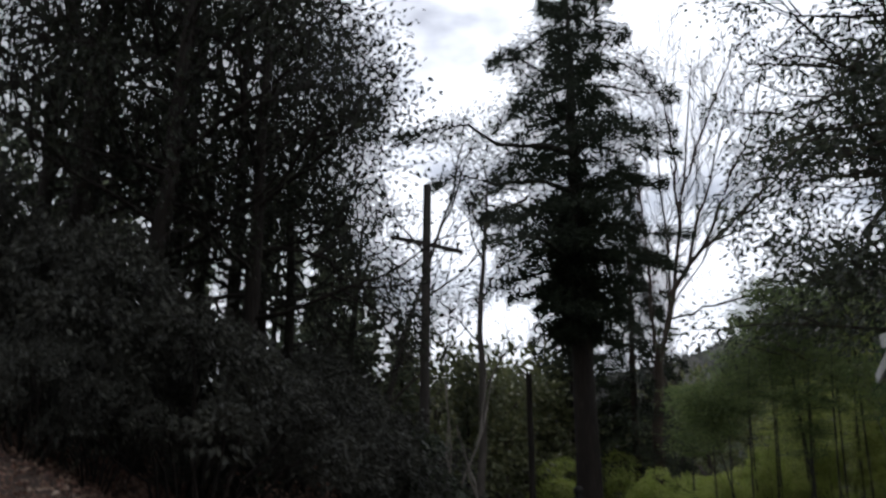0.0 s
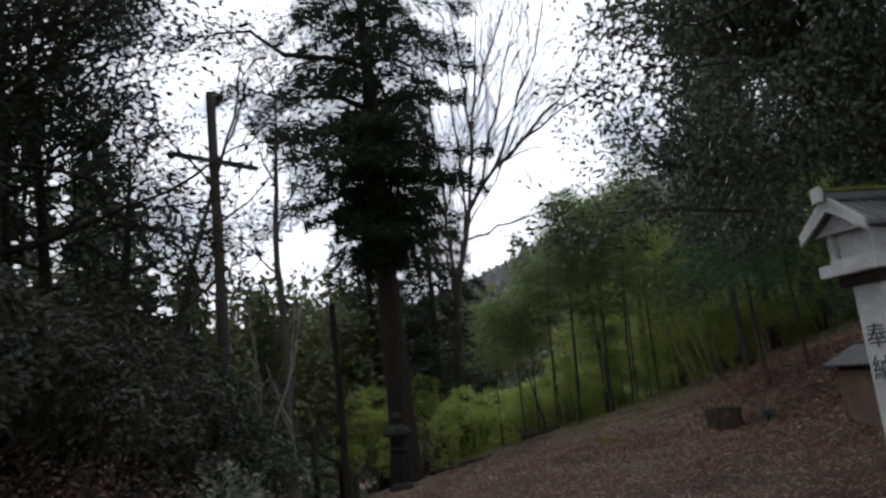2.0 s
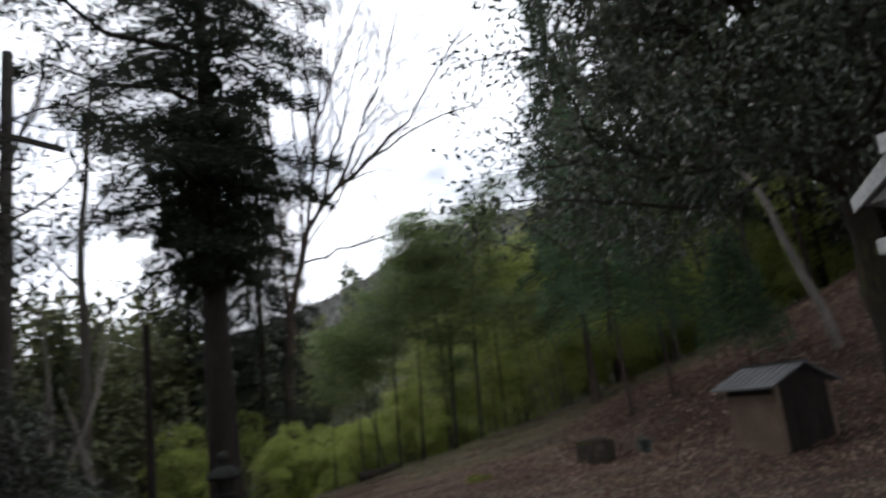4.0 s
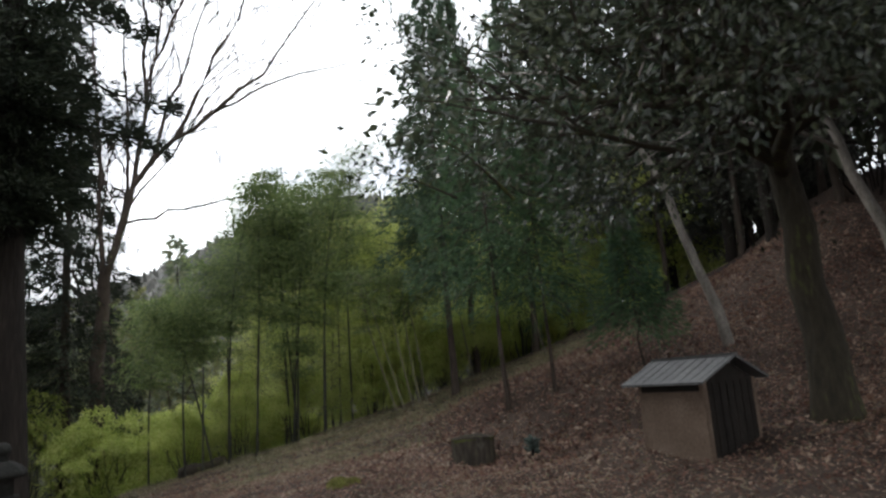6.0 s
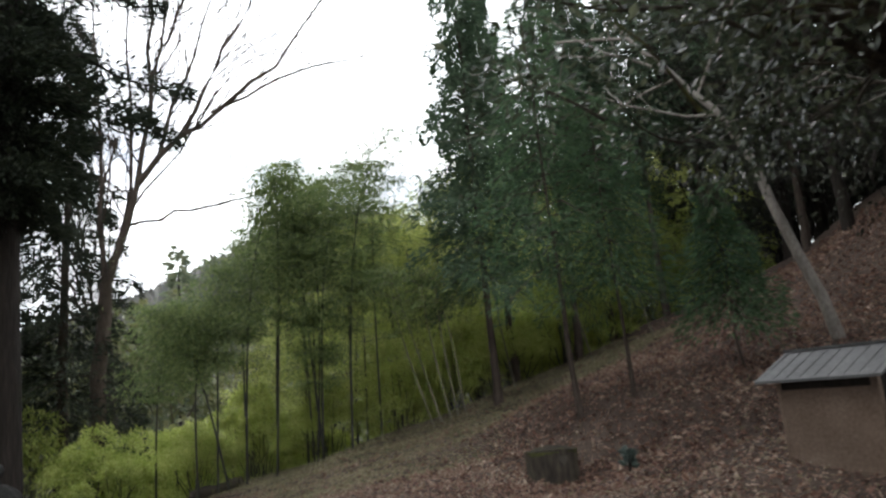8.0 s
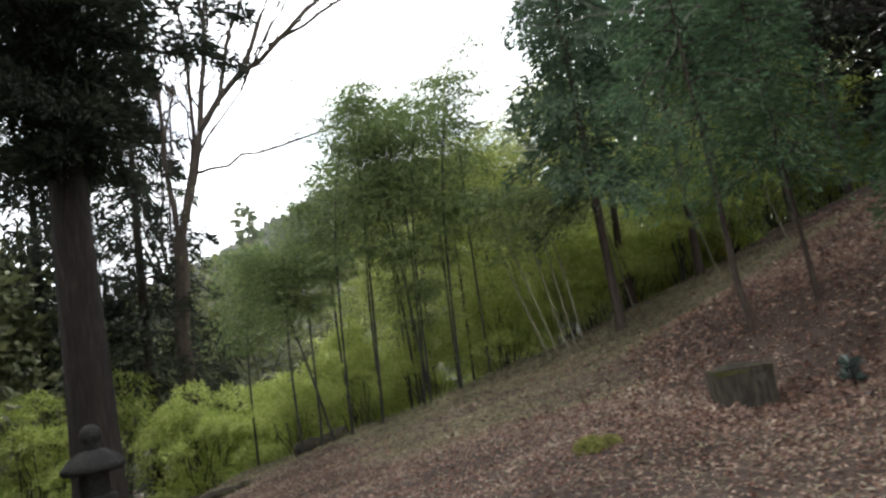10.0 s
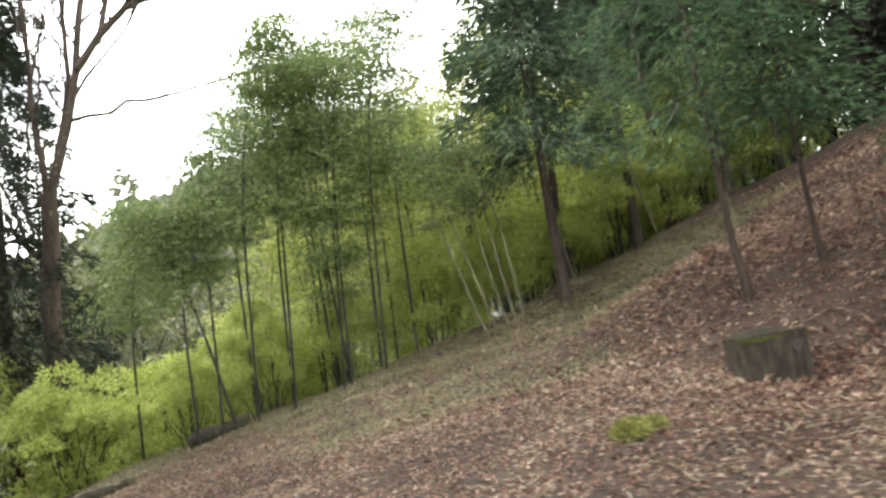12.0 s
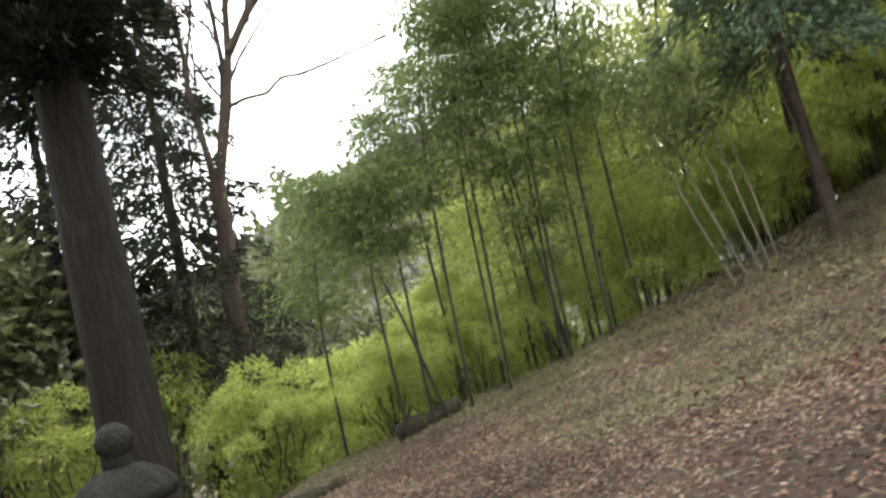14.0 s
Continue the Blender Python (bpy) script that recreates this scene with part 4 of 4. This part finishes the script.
for i, (x, y, s) in enumerate(((-4.6, 25.5, 1.0), (-7, 27, 1.15), (-10, 25.5, 1.1), (-13.5, 27, 1.2), (-6, 31, 1.2), (-9.5, 32, 1.2), (-4.0, 29, 1.0), (-16, 24, 1.1), (-12, 21.5, 1.0), (-15, 18, 1.1))):
    copy_thing(va[1], spot(x, y, 61 * i) @ Matrix.Scale(s, 4))
for i, (x, y, s) in enumerate(((22, 24, 0.9), (25.5, 22, 1.0), (29, 20, 1.0), (20, 27, 0.9), (26, 27, 1.1), (32, 24, 1.1))):
    copy_thing(va[0], spot(x, y, 61 * i) @ Matrix.Scale(s, 4))

for i, (x, y, s) in enumerate(((0.2, 27.5, 0.6), (-1.0, 28.2, 0.72), (1.7, 29.0, 0.62), (-2.2, 26.8, 0.7), (2.9, 31.5, 0.75))):
    copy_thing(va[1 if i in (0, 3) else 0], spot(x, y, 47 * i) @ Matrix.Scale(s, 4))

# wooded hill across the valley
def hill_z(x, y):
    return -8 + 52 * np.exp(-((x - 120) / 62) ** 2 - ((y - 160) / 55) ** 2) + 22 * np.exp(-((x - 10) / 90) ** 2 - ((y - 190) / 50) ** 2) + 18 * np.exp(-((x + 90) / 70) ** 2 - ((y - 150) / 50) ** 2)


hx, hy = np.meshgrid(np.linspace(-220, 260, 90), np.linspace(72, 260, 50))
hi_, hj_ = np.meshgrid(np.arange(49), np.arange(89), indexing="ij")
hf = np.stack([hi_ * 90 + hj_, hi_ * 90 + hj_ + 1, (hi_ + 1) * 90 + hj_ + 1, (hi_ + 1) * 90 + hj_], -1).reshape(-1, 4)
hill = put_mesh("backdrop", np.stack([hx, hy, hill_z(hx, hy)], -1).reshape(-1, 3), hf, M_HILL_HAZED, smooth=True)
tagged(hill, "hazy grey-brown wooded hill across the valley", "hill", kind="structure")
x, y = RNG.uniform(-150, 200, 30000), RNG.uniform(75, 190, 30000)
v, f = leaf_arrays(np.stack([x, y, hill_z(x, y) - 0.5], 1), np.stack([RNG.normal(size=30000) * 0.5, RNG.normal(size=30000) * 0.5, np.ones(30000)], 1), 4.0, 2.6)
tagged(put_mesh("hazed_far_woods", v, f, M_HILL_HAZED), "hazy grey-brown woods on the far hill", "woods", kind="stuff")


# ---- built things ----
def utility_pole(m):
    t = thing("utility_pole", m, "old grey wooden utility pole with one tilted crossarm", "pole")
    v, f = tube_arrays([(arc((0, 0, -0.5), (0, 0, 8.0), (0, 0, 0), 8), taper(0.13, 0.095, 8))], 14)
    post = put_mesh("post", v, f, M_WOODGREY, t, True)
    bm = bmesh.new()
    bmesh.ops.create_cone(bm, cap_ends=True, segments=14, radius1=0.096, radius2=0.085, depth=0.03, matrix=Matrix.Translation((0, 0, 8.0)))
    part("pole_cap", bm, M_WOODGREY, t)
    bm = box_bm((-0.87, -0.16, -0.05), (0.87, -0.08, 0.05), 0.012)
    arm = part("crossarm", bm, M_WOODGREY, t)
    arm.matrix_basis = pose(0, 0, 6.5, 0, 12.5, 0)
    for x in (-0.7, 0.3, 0.72):
        bm = bmesh.new()
        bmesh.ops.create_cone(bm, cap_ends=True, segments=10, radius1=0.035, radius2=0.022, depth=0.11, matrix=Matrix.Translation((x, -0.12, 0.105)))
        part("insulator", bm, M_STONE, arm, smooth=True)
    v, f = tube_arrays([(arc((0, -0.1, 5.9), (-0.5, -0.12, 6.62), (0, 0, 0), 3), [0.016] * 3)], 6)
    put_mesh("brace", v, f, M_WOODGREY, t)
    return t


utility_pole(pose(-0.78, 16.5, -0.2))
for x, y, h in ((2.05, 23.0, 5.6),):
    t = thing("snag", spot(x, y), "thin dead standing stem with a broken top", "dead tree")
    v, f = tube_arrays([(arc((0, 0, -0.3), (0.02, 0, h), (0.02, 0, 0), 8, 0.015), taper(0.11, 0.085, 8))], 9)
    put_mesh("stem", v, f, M_BARK, t, True)
for i, (x, y, h) in enumerate(((0.1, 15.8, 2.6), (0.4, 16.2, 2.2), (-0.1, 16.4, 2.9))):
    t = thing("dead_stem", spot(x, y), "pale twisted dead stem in the undergrowth", "dead tree", "pale dead stems")
    r_ = np.random.default_rng(300 + i)
    ps, tp = [], []
    grow((0, 0, -0.2), (0.05 * i - 0.05, 0, 1), h, 0.05, 1, r_, ps, tp, 0.5, 2, 0.35)
    v, f = tube_arrays(ps, 6)
    put_mesh("stem", v, f, M_BARK_PALE, t, True)


def votive_lantern(m):
    """White painted post lantern; its front looks along -x."""
    t = thing("votive_lantern", m, "white painted wooden votive lantern with gabled roof and black characters", "lantern")
    post = part("post", box_bm((-0.11, -0.11, -0.3), (0.11, 0.11, 1.76), 0.008), M_WHITE, t)
    slab = part("platform", box_bm((-0.23, -0.23, 1.76), (0.23, 0.23, 1.84), 0.008), M_WHITE, t)
    part("under_shelf", box_bm((-0.16, -0.16, 1.69), (0.16, 0.16, 1.757), 0.006), M_DARKWOOD, t)
    for sx in (-1, 1):
        for sy in (-1, 1):
            part("corner_post", box_bm((sx * 0.15 - 0.02, sy * 0.15 - 0.02, 1.843), (sx * 0.15 + 0.02, sy * 0.15 + 0.02, 2.06), 0.004), M_WHITE, t)
    part("light_box", box_bm((-0.13, -0.13, 1.843), (0.13, 0.13, 2.04), 0.004), M_WHITE, t)
    part("sill_rail", box_bm((-0.175, -0.175, 1.842), (0.175, 0.175, 1.868), 0.004), M_WHITE, t)
    rise, half, lng = 0.16, 0.25, 0.27
    for s in (-1, 1):
        bm = bmesh.new()
        pr = [(s * 0.0, 2.06 + rise), (s * half, 2.06 - 0.02), (s * half, 2.02), (s * 0.0, 2.02 + rise)]
        vs = [[bm.verts.new((x, y, z)) for y, z in pr] for x in (-lng, lng)]
        bm.faces.new(vs[0])
        bm.faces.new(vs[1])
        for a in range(4):
            bm.faces.new((vs[0][a], vs[0][(a + 1) % 4], vs[1][(a + 1) % 4], vs[1][a]))
        slope = part("roof_slope", bm, M_COPPER, t)
        for k in range(7):
            bm = bmesh.new()
            x = -lng + 0.05 + k * (2 * lng - 0.1) / 6
            a, b = Vector((x, 0, 2.066 + rise)), Vector((x, s * half, 2.046))
            v, f = tube_arrays([(np.array([a, b]), [0.009, 0.009])], 6)
            put_mesh("batten", v, f, M_COPPER, slope, True)
            bm.free()
        for x in (-lng - 0.022, lng + 0.003):
            bm = bmesh.new()
            q = [(0, 2.10 + rise), (s * (half + 0.015), 2.055), (s * (half + 0.015), 1.985), (0, 2.0 + rise)]
            vs = [[bm.verts.new((x + w, y, z)) for y, z in q] for w in (0, 0.02)]
            bm.faces.new(vs[0])
            bm.faces.new(vs[1])
            for a in range(4):
                bm.faces.new((vs[0][a], vs[0][(a + 1) % 4], vs[1][(a + 1) % 4], vs[1][a]))
            part("bargeboard", bm, M_WHITE, t)
    for x in (-lng + 0.06, lng - 0.08):
        bm = bmesh.new()
        vs = [[bm.verts.new((x + w, y, z)) for y, z in ((-0.22, 2.025), (0.22, 2.025), (0, 2.16))] for w in (0, 0.02)]
        bm.faces.new(vs[0])
        bm.faces.new(vs[1])
        for a in range(3):
            bm.faces.new((vs[0][a], vs[0][(a + 1) % 3], vs[1][(a + 1) % 3], vs[1][a]))
        part("gable", bm, M_WHITE, t)
    part("ridge", box_bm((-lng - 0.05, -0.035, 2.062 + rise), (lng + 0.05, 0.035, 2.115 + rise), 0.012), M_COPPER, t)
    part("ridge_moss", box_bm((-lng - 0.02, -0.045, 2.117 + rise), (lng + 0.04, 0.045, 2.137 + rise), 0.008), M_MOSS, t, "thin green moss along the ridge")
    part("ridge_end", box_bm((-lng - 0.075, -0.045, 2.05 + rise), (-lng - 0.052, 0.045, 2.15 + rise), 0.006), M_WHITE, t)
    for ch, z in (("\u5949", 1.36), ("\u7d0d", 1.165)):
        cu = bpy.data.curves.new("character", "FONT")
        cu.body, cu.size, cu.extrude, cu.align_x, cu.align_y = ch, 0.165, 0.0015, "CENTER", "CENTER"
        cu.materials.append(M_INK)
        o = new("character", cu)
        o.parent = t
        o.matrix_basis = pose(-0.112, 0, z, 90, 0, -90)
    for y, z, h in ((0.03, 0.78, 0.07), (0.03, 0.66, 0.06), (0.03, 0.54, 0.06), (-0.03, 0.82, 0.08), (-0.03, 0.70, 0.07), (-0.03, 0.58, 0.07), (-0.03, 0.45, 0.06)):
        part("small_writing", box_bm((-0.1125, y - 0.014, z), (-0.1105, y + 0.014, z + h), 0), M_INK, t)
    return t


votive_lantern(pose(3.45, 5.36, 0.02))


def small_hut(m):
    """Low gabled hut; its eave side looks along -x."""
    t = thing("small_hut", m, "low earth-walled hut with a grey sheet gabled roof", "hut")
    w, d, h = 0.4, 0.5, 0.78
    part("front_wall", box_bm((-w, -d, -0.15), (-w + 0.06, d, h), 0.006), M_PLASTER, t)
    part("back_wall", box_bm((w - 0.06, -d, -0.15), (w, d, h), 0.006), M_PLASTER, t)
    for y in (-d - 0.003, d - 0.057):
        bm = bmesh.new()
        prof = ((-w + 0.062, -0.15), (w - 0.062, -0.15), (w - 0.062, h), (0, h + 0.2), (-w + 0.062, h))
        vs = [[bm.verts.new((x, y + q, z)) for x, z in prof] for q in (0, 0.06)]
        bm.faces.new(vs[0])
        bm.faces.new(vs[1])
        for a in range(5):
            bm.faces.new((vs[0][a], vs[0][(a + 1) % 5], vs[1][(a + 1) % 5], vs[1][a]))
        end = part("end_wall", bm, M_DARKWOOD, t)
        for k in range(6):
            x = -w + 0.13 + k * (2 * w - 0.26) / 5
            part("batten", box_bm((x - 0.012, y - 0.014 if y < 0 else y + 0.062, -0.1), (x + 0.012, y - 0.002 if y < 0 else y + 0.074, h - 0.02), 0.003), M_DARKWOOD, end)
    for y in (-d + 0.03, d - 0.03):
        part("corner_board", box_bm((-w - 0.012, y - 0.025, -0.15), (-w - 0.002, y + 0.025, h - 0.03), 0.003), M_PLASTER, t)
    # dark strip standing in for the shade that the eave casts on the wall
    part("eave_shade", box_bm((-w - 0.014, -d + 0.06, h - 0.1), (-w - 0.002, d - 0.06, h - 0.03), 0.003), M_DARKWOOD, t)
    for s in (-1, 1):
        bm = bmesh.new()
        rx, e = 0.54 if s < 0 else 0.47, d + 0.13
        prof = ((0, h + 0.262), (s * rx, h - 0.0), (s * rx, h - 0.025), (0, h + 0.232))
        vs = [[bm.verts.new((x, y, z)) for x, z in prof] for y in (-e, e)]
        bm.faces.new(vs[0])
        bm.faces.new(vs[1])
        for a in range(4):
            bm.faces.new((vs[0][a], vs[0][(a + 1) % 4], vs[1][(a + 1) % 4], vs[1][a]))
        r = part("roof_sheet", bm, M_TIN, t)
        for k in range(9):
            y = -e + 0.06 + k * (2 * e - 0.12) / 8
            v, f = tube_arrays([(np.array([(s * 0.01, y, h + 0.262), (s * rx, y, h + 0.002)]), [0.004, 0.004])], 5)
            put_mesh("seam", v, f, M_TIN, r)
    part("ridge_cap", box_bm((-0.05, -d - 0.14, h + 0.25), (0.05, d + 0.14, h + 0.275), 0.01), M_TIN, t)
    part("footing", box_bm((-w - 0.02, -d - 0.03, -0.2), (w + 0.02, d + 0.03, -0.02), 0.015), M_PLASTER, t)
    return t


small_hut(pose(7.95, 9.95, 0.3, 0, 0, -15))


def stump(m):
    t = thing("tree_stump", m, "broad sawn tree stump, mossy, amid fallen leaves", "stump")
    rng = np.random.default_rng(5)
    n, rows = 40, 8
    a = np.linspace(0, 2 * np.pi, n, endpoint=False)
    out = 0.335 * (1 + 0.05 * np.sin(3 * a + 1) + 0.035 * np.sin(7 * a) + 0.02 * rng.normal(size=n))
    v, f = [], []
    for i in range(rows):
        s = i / (rows - 1)
        r = out * (0.97 + 0.04 * s + 0.1 * math.exp(-8 * s))
        v += [(r[k] * math.cos(a[k]), r[k] * math.sin(a[k]), -0.15 + 0.56 * s + (0.02 * math.sin(2 * a[k]) if i == rows - 1 else 0)) for k in range(n)]
    for i in range(rows - 1):
        f += [(i * n + k, i * n + (k + 1) % n, (i + 1) * n + (k + 1) % n, (i + 1) * n + k) for k in range(n)]
    put_mesh("bark", v, f, M_STUMP, t, True)
    v2 = []
    for q, z in ((1.0, 0.0), (0.93, 0.012), (0.6, -0.005), (0.25, -0.02)):
        v2 += [(out[k] * 0.98 * q * math.cos(a[k]), out[k] * 0.98 * q * math.sin(a[k]), 0.405 + z + 0.02 * math.sin(2 * a[k]) * q) for k in range(n)]
    f2 = [(i * n + k, i * n + (k + 1) % n, (i + 1) * n + (k + 1) % n, (i + 1) * n + k) for i in range(3) for k in range(n)]
    f2 += [(3 * n + k, 3 * n + k + 1, 3 * n + n - 2 - k, 3 * n + n - 1 - k) for k in range(n // 2 - 1)]
    put_mesh("cut_face", v2, f2, M_BARK_MOSS, t, True)

    def skin(name, k0, k1, top, low, mat, label):
        """A thin ragged growth lying on the bark between two bearings."""
        w, g = [], []
        cols = list(range(k0, k1 + 1))
        for c, k in enumerate(cols):
            edge = min(1, 3.0 * min(c, len(cols) - 1 - c) / len(cols))
            drop = top - (top - low) * max(0.3, edge) * rng.uniform(0.4, 1.0)
            for i in range(5):
                z = top - (top - drop) * i / 4
                s = (z + 0.15) / 0.56
                r = out[k % n] * (0.97 + 0.04 * s + 0.1 * math.exp(-8 * s)) + 0.006
                w.append((r * math.cos(a[k % n]), r * math.sin(a[k % n]), z))
        for c in range(len(cols) - 1):
            g += [(c * 5 + i, (c + 1) * 5 + i, (c + 1) * 5 + i + 1, c * 5 + i + 1) for i in range(4)]
        put_mesh(name, w, g, mat, t, True, label)

    skin("moss_skin", 15, 26, 0.4, 0.33, M_MOSS_DARK, "dull green moss hanging over the rim")
    skin("moss_skin", 28, 36, 0.4, 0.34, M_MOSS_DARK, "dull green moss hanging over the rim")
    skin("lichen", 26, 28, 0.34, 0.12, M_BARK_GREY, "pale grey lichen streak")
    return t


stump(pose(7.72, 13.42, 0.09) @ Matrix.Scale(0.93, 4))


def log(m, length, r, label):
    t = thing("fallen_log", m, label, "log")
    rng = np.random.default_rng(int(length * 100))
    p = arc((-length / 2, 0, r * 0.7), (length / 2, 0, r * 0.7), (0, 0.05, 0), 10, 0.012, rng)
    v, f = tube_arrays([(p, r * (1 + 0.08 * rng.normal(size=10)))], 14)
    put_mesh("log_bark", v, f, M_BARK_MOSS, t, True)
    for s, q in ((-1, p[0]), (1, p[-1])):
        bm = bmesh.new()
        bmesh.ops.create_cone(bm, cap_ends=True, segments=14, radius1=r * 0.93, radius2=r * 0.9, depth=0.02, matrix=Matrix.Translation(q) @ pose(0, 0, 0, 0, 90, 0))
        part("log_end", bm, M_STUMP, t)
    return t


log(pose(7.86, 22.74, gz(7.86, 22.74) - 0.03, 0, -12, -37), 1.05, 0.16, "mossy fallen log lying along the crest")
log(pose(6.0, 23.4, gz(6.0, 23.4), 0, -8, -20), 1.1, 0.1, "thin mossy log lying at the slope's foot")
log(pose(5.1, 23.9, gz(5.1, 23.9), 0, -4, -30), 0.9, 0.09, "thin mossy log lying at the slope's foot")


def moss_clump(x, y, s):
    rng = np.random.default_rng(int(x * 100))
    t = thing("moss_clump", spot(x, y), "bright yellow-green moss cushion among fallen leaves", "moss", "moss cushions")
    bm = bmesh.new()
    bmesh.ops.create_icosphere(bm, subdivisions=3, radius=1)
    for v in bm.verts:
        k = 1 + 0.25 * noise.noise(v.co * 2.2 + Vector((x, y, 0))) + 0.08 * noise.noise(v.co * 7)
        v.co = Vector((v.co.x * s * k, v.co.y * s * 0.8 * k, v.co.z * s * 0.62 * k))
    part("cushion", bm, M_MOSS, t, smooth=True)
    p = unit(900, rng)
    p[:, 2] = abs(p[:, 2])
    tagged(put_crown("moss_fuzz", p * np.array([s * 0.98, s * 0.78, s * 0.62]), p + unit(900, rng) * 0.6, 0.035, 0.012, M_MOSSTIP, t, 0.2, rng), kind="stuff")


moss_clump(5.36, 13.42, 0.14)
moss_clump(5.52, 13.36, 0.09)


def leafy_plant(m):
    t = thing("leafy_plant", m, "small plant with broad dark grey-green leaves", "plant")
    rng = np.random.default_rng(9)
    ps = [(arc((0, 0, -0.05), (0.05, 0.02, 0.22), (0.02, 0, 0), 4), taper(0.02, 0.012, 4))]
    v, f = tube_arrays(ps, 7)
    put_mesh("stem", v, f, M_BARK, t, True)
    for k in range(26):
        a, e = k * 2.4, rng.uniform(0.1, 0.9)
        v, f = leaf_arrays(np.array([(0.05, 0.02, 0.08 + 0.007 * k)]), np.array([(math.cos(a), math.sin(a), e)]), 0.17, 0.075, 0.3, rng)
        put_mesh("leaf", v, f, M_PLANT, t)
    return t


leafy_plant(spot(7.8, 12.4))


def stone_lantern(m):
    t = thing("stone_lantern", m, "weathered dark stone lantern before the great trunk", "lantern")

    def lathe(name, prof, sides=24, square=0.0):
        a = np.linspace(0, 2 * np.pi, sides, endpoint=False)
        v, f = [], []
        for r, z in prof:
            k = 1 + square * np.abs(np.cos(3 * a)) ** 3
            v += [(r * k[i] * math.cos(a[i]), r * k[i] * math.sin(a[i]), z + (square * 0.5 * r * (k[i] - 1) / max(square, 1e-6) * 0.4 if square else 0)) for i in range(sides)]
        for j in range(len(prof) - 1):
            f += [(j * sides + i, j * sides + (i + 1) % sides, (j + 1) * sides + (i + 1) % sides, (j + 1) * sides + i) for i in range(sides)]
        return put_mesh(name, v, f, M_STONE, t, True)

    lathe("foot", [(0.001, -0.3), (0.27, -0.3), (0.27, 0.08), (0.23, 0.16), (0.13, 0.2), (0.001, 0.2)])
    lathe("shaft", [(0.11, 0.18), (0.105, 0.45), (0.12, 0.52), (0.105, 0.6), (0.11, 0.84)])
    lathe("middle_platform", [(0.001, 0.82), (0.13, 0.84), (0.22, 0.89), (0.22, 0.95), (0.001, 0.96)])
    lathe("fire_box", [(0.15, 0.95), (0.16, 1.06), (0.15, 1.23)], 6)
    lathe("roof", [(0.001, 1.2), (0.27, 1.2), (0.3, 1.24), (0.29, 1.28), (0.22, 1.37), (0.12, 1.44), (0.001, 1.46)], 36, 0.14)
    lathe("finial", [(0.07, 1.43), (0.09, 1.46), (0.075, 1.5), (0.07, 1.52), (0.11, 1.56), (0.118, 1.62), (0.095, 1.68), (0.04, 1.72), (0.001, 1.725)])
    return t


stone_lantern(spot(2.76, 18.3))
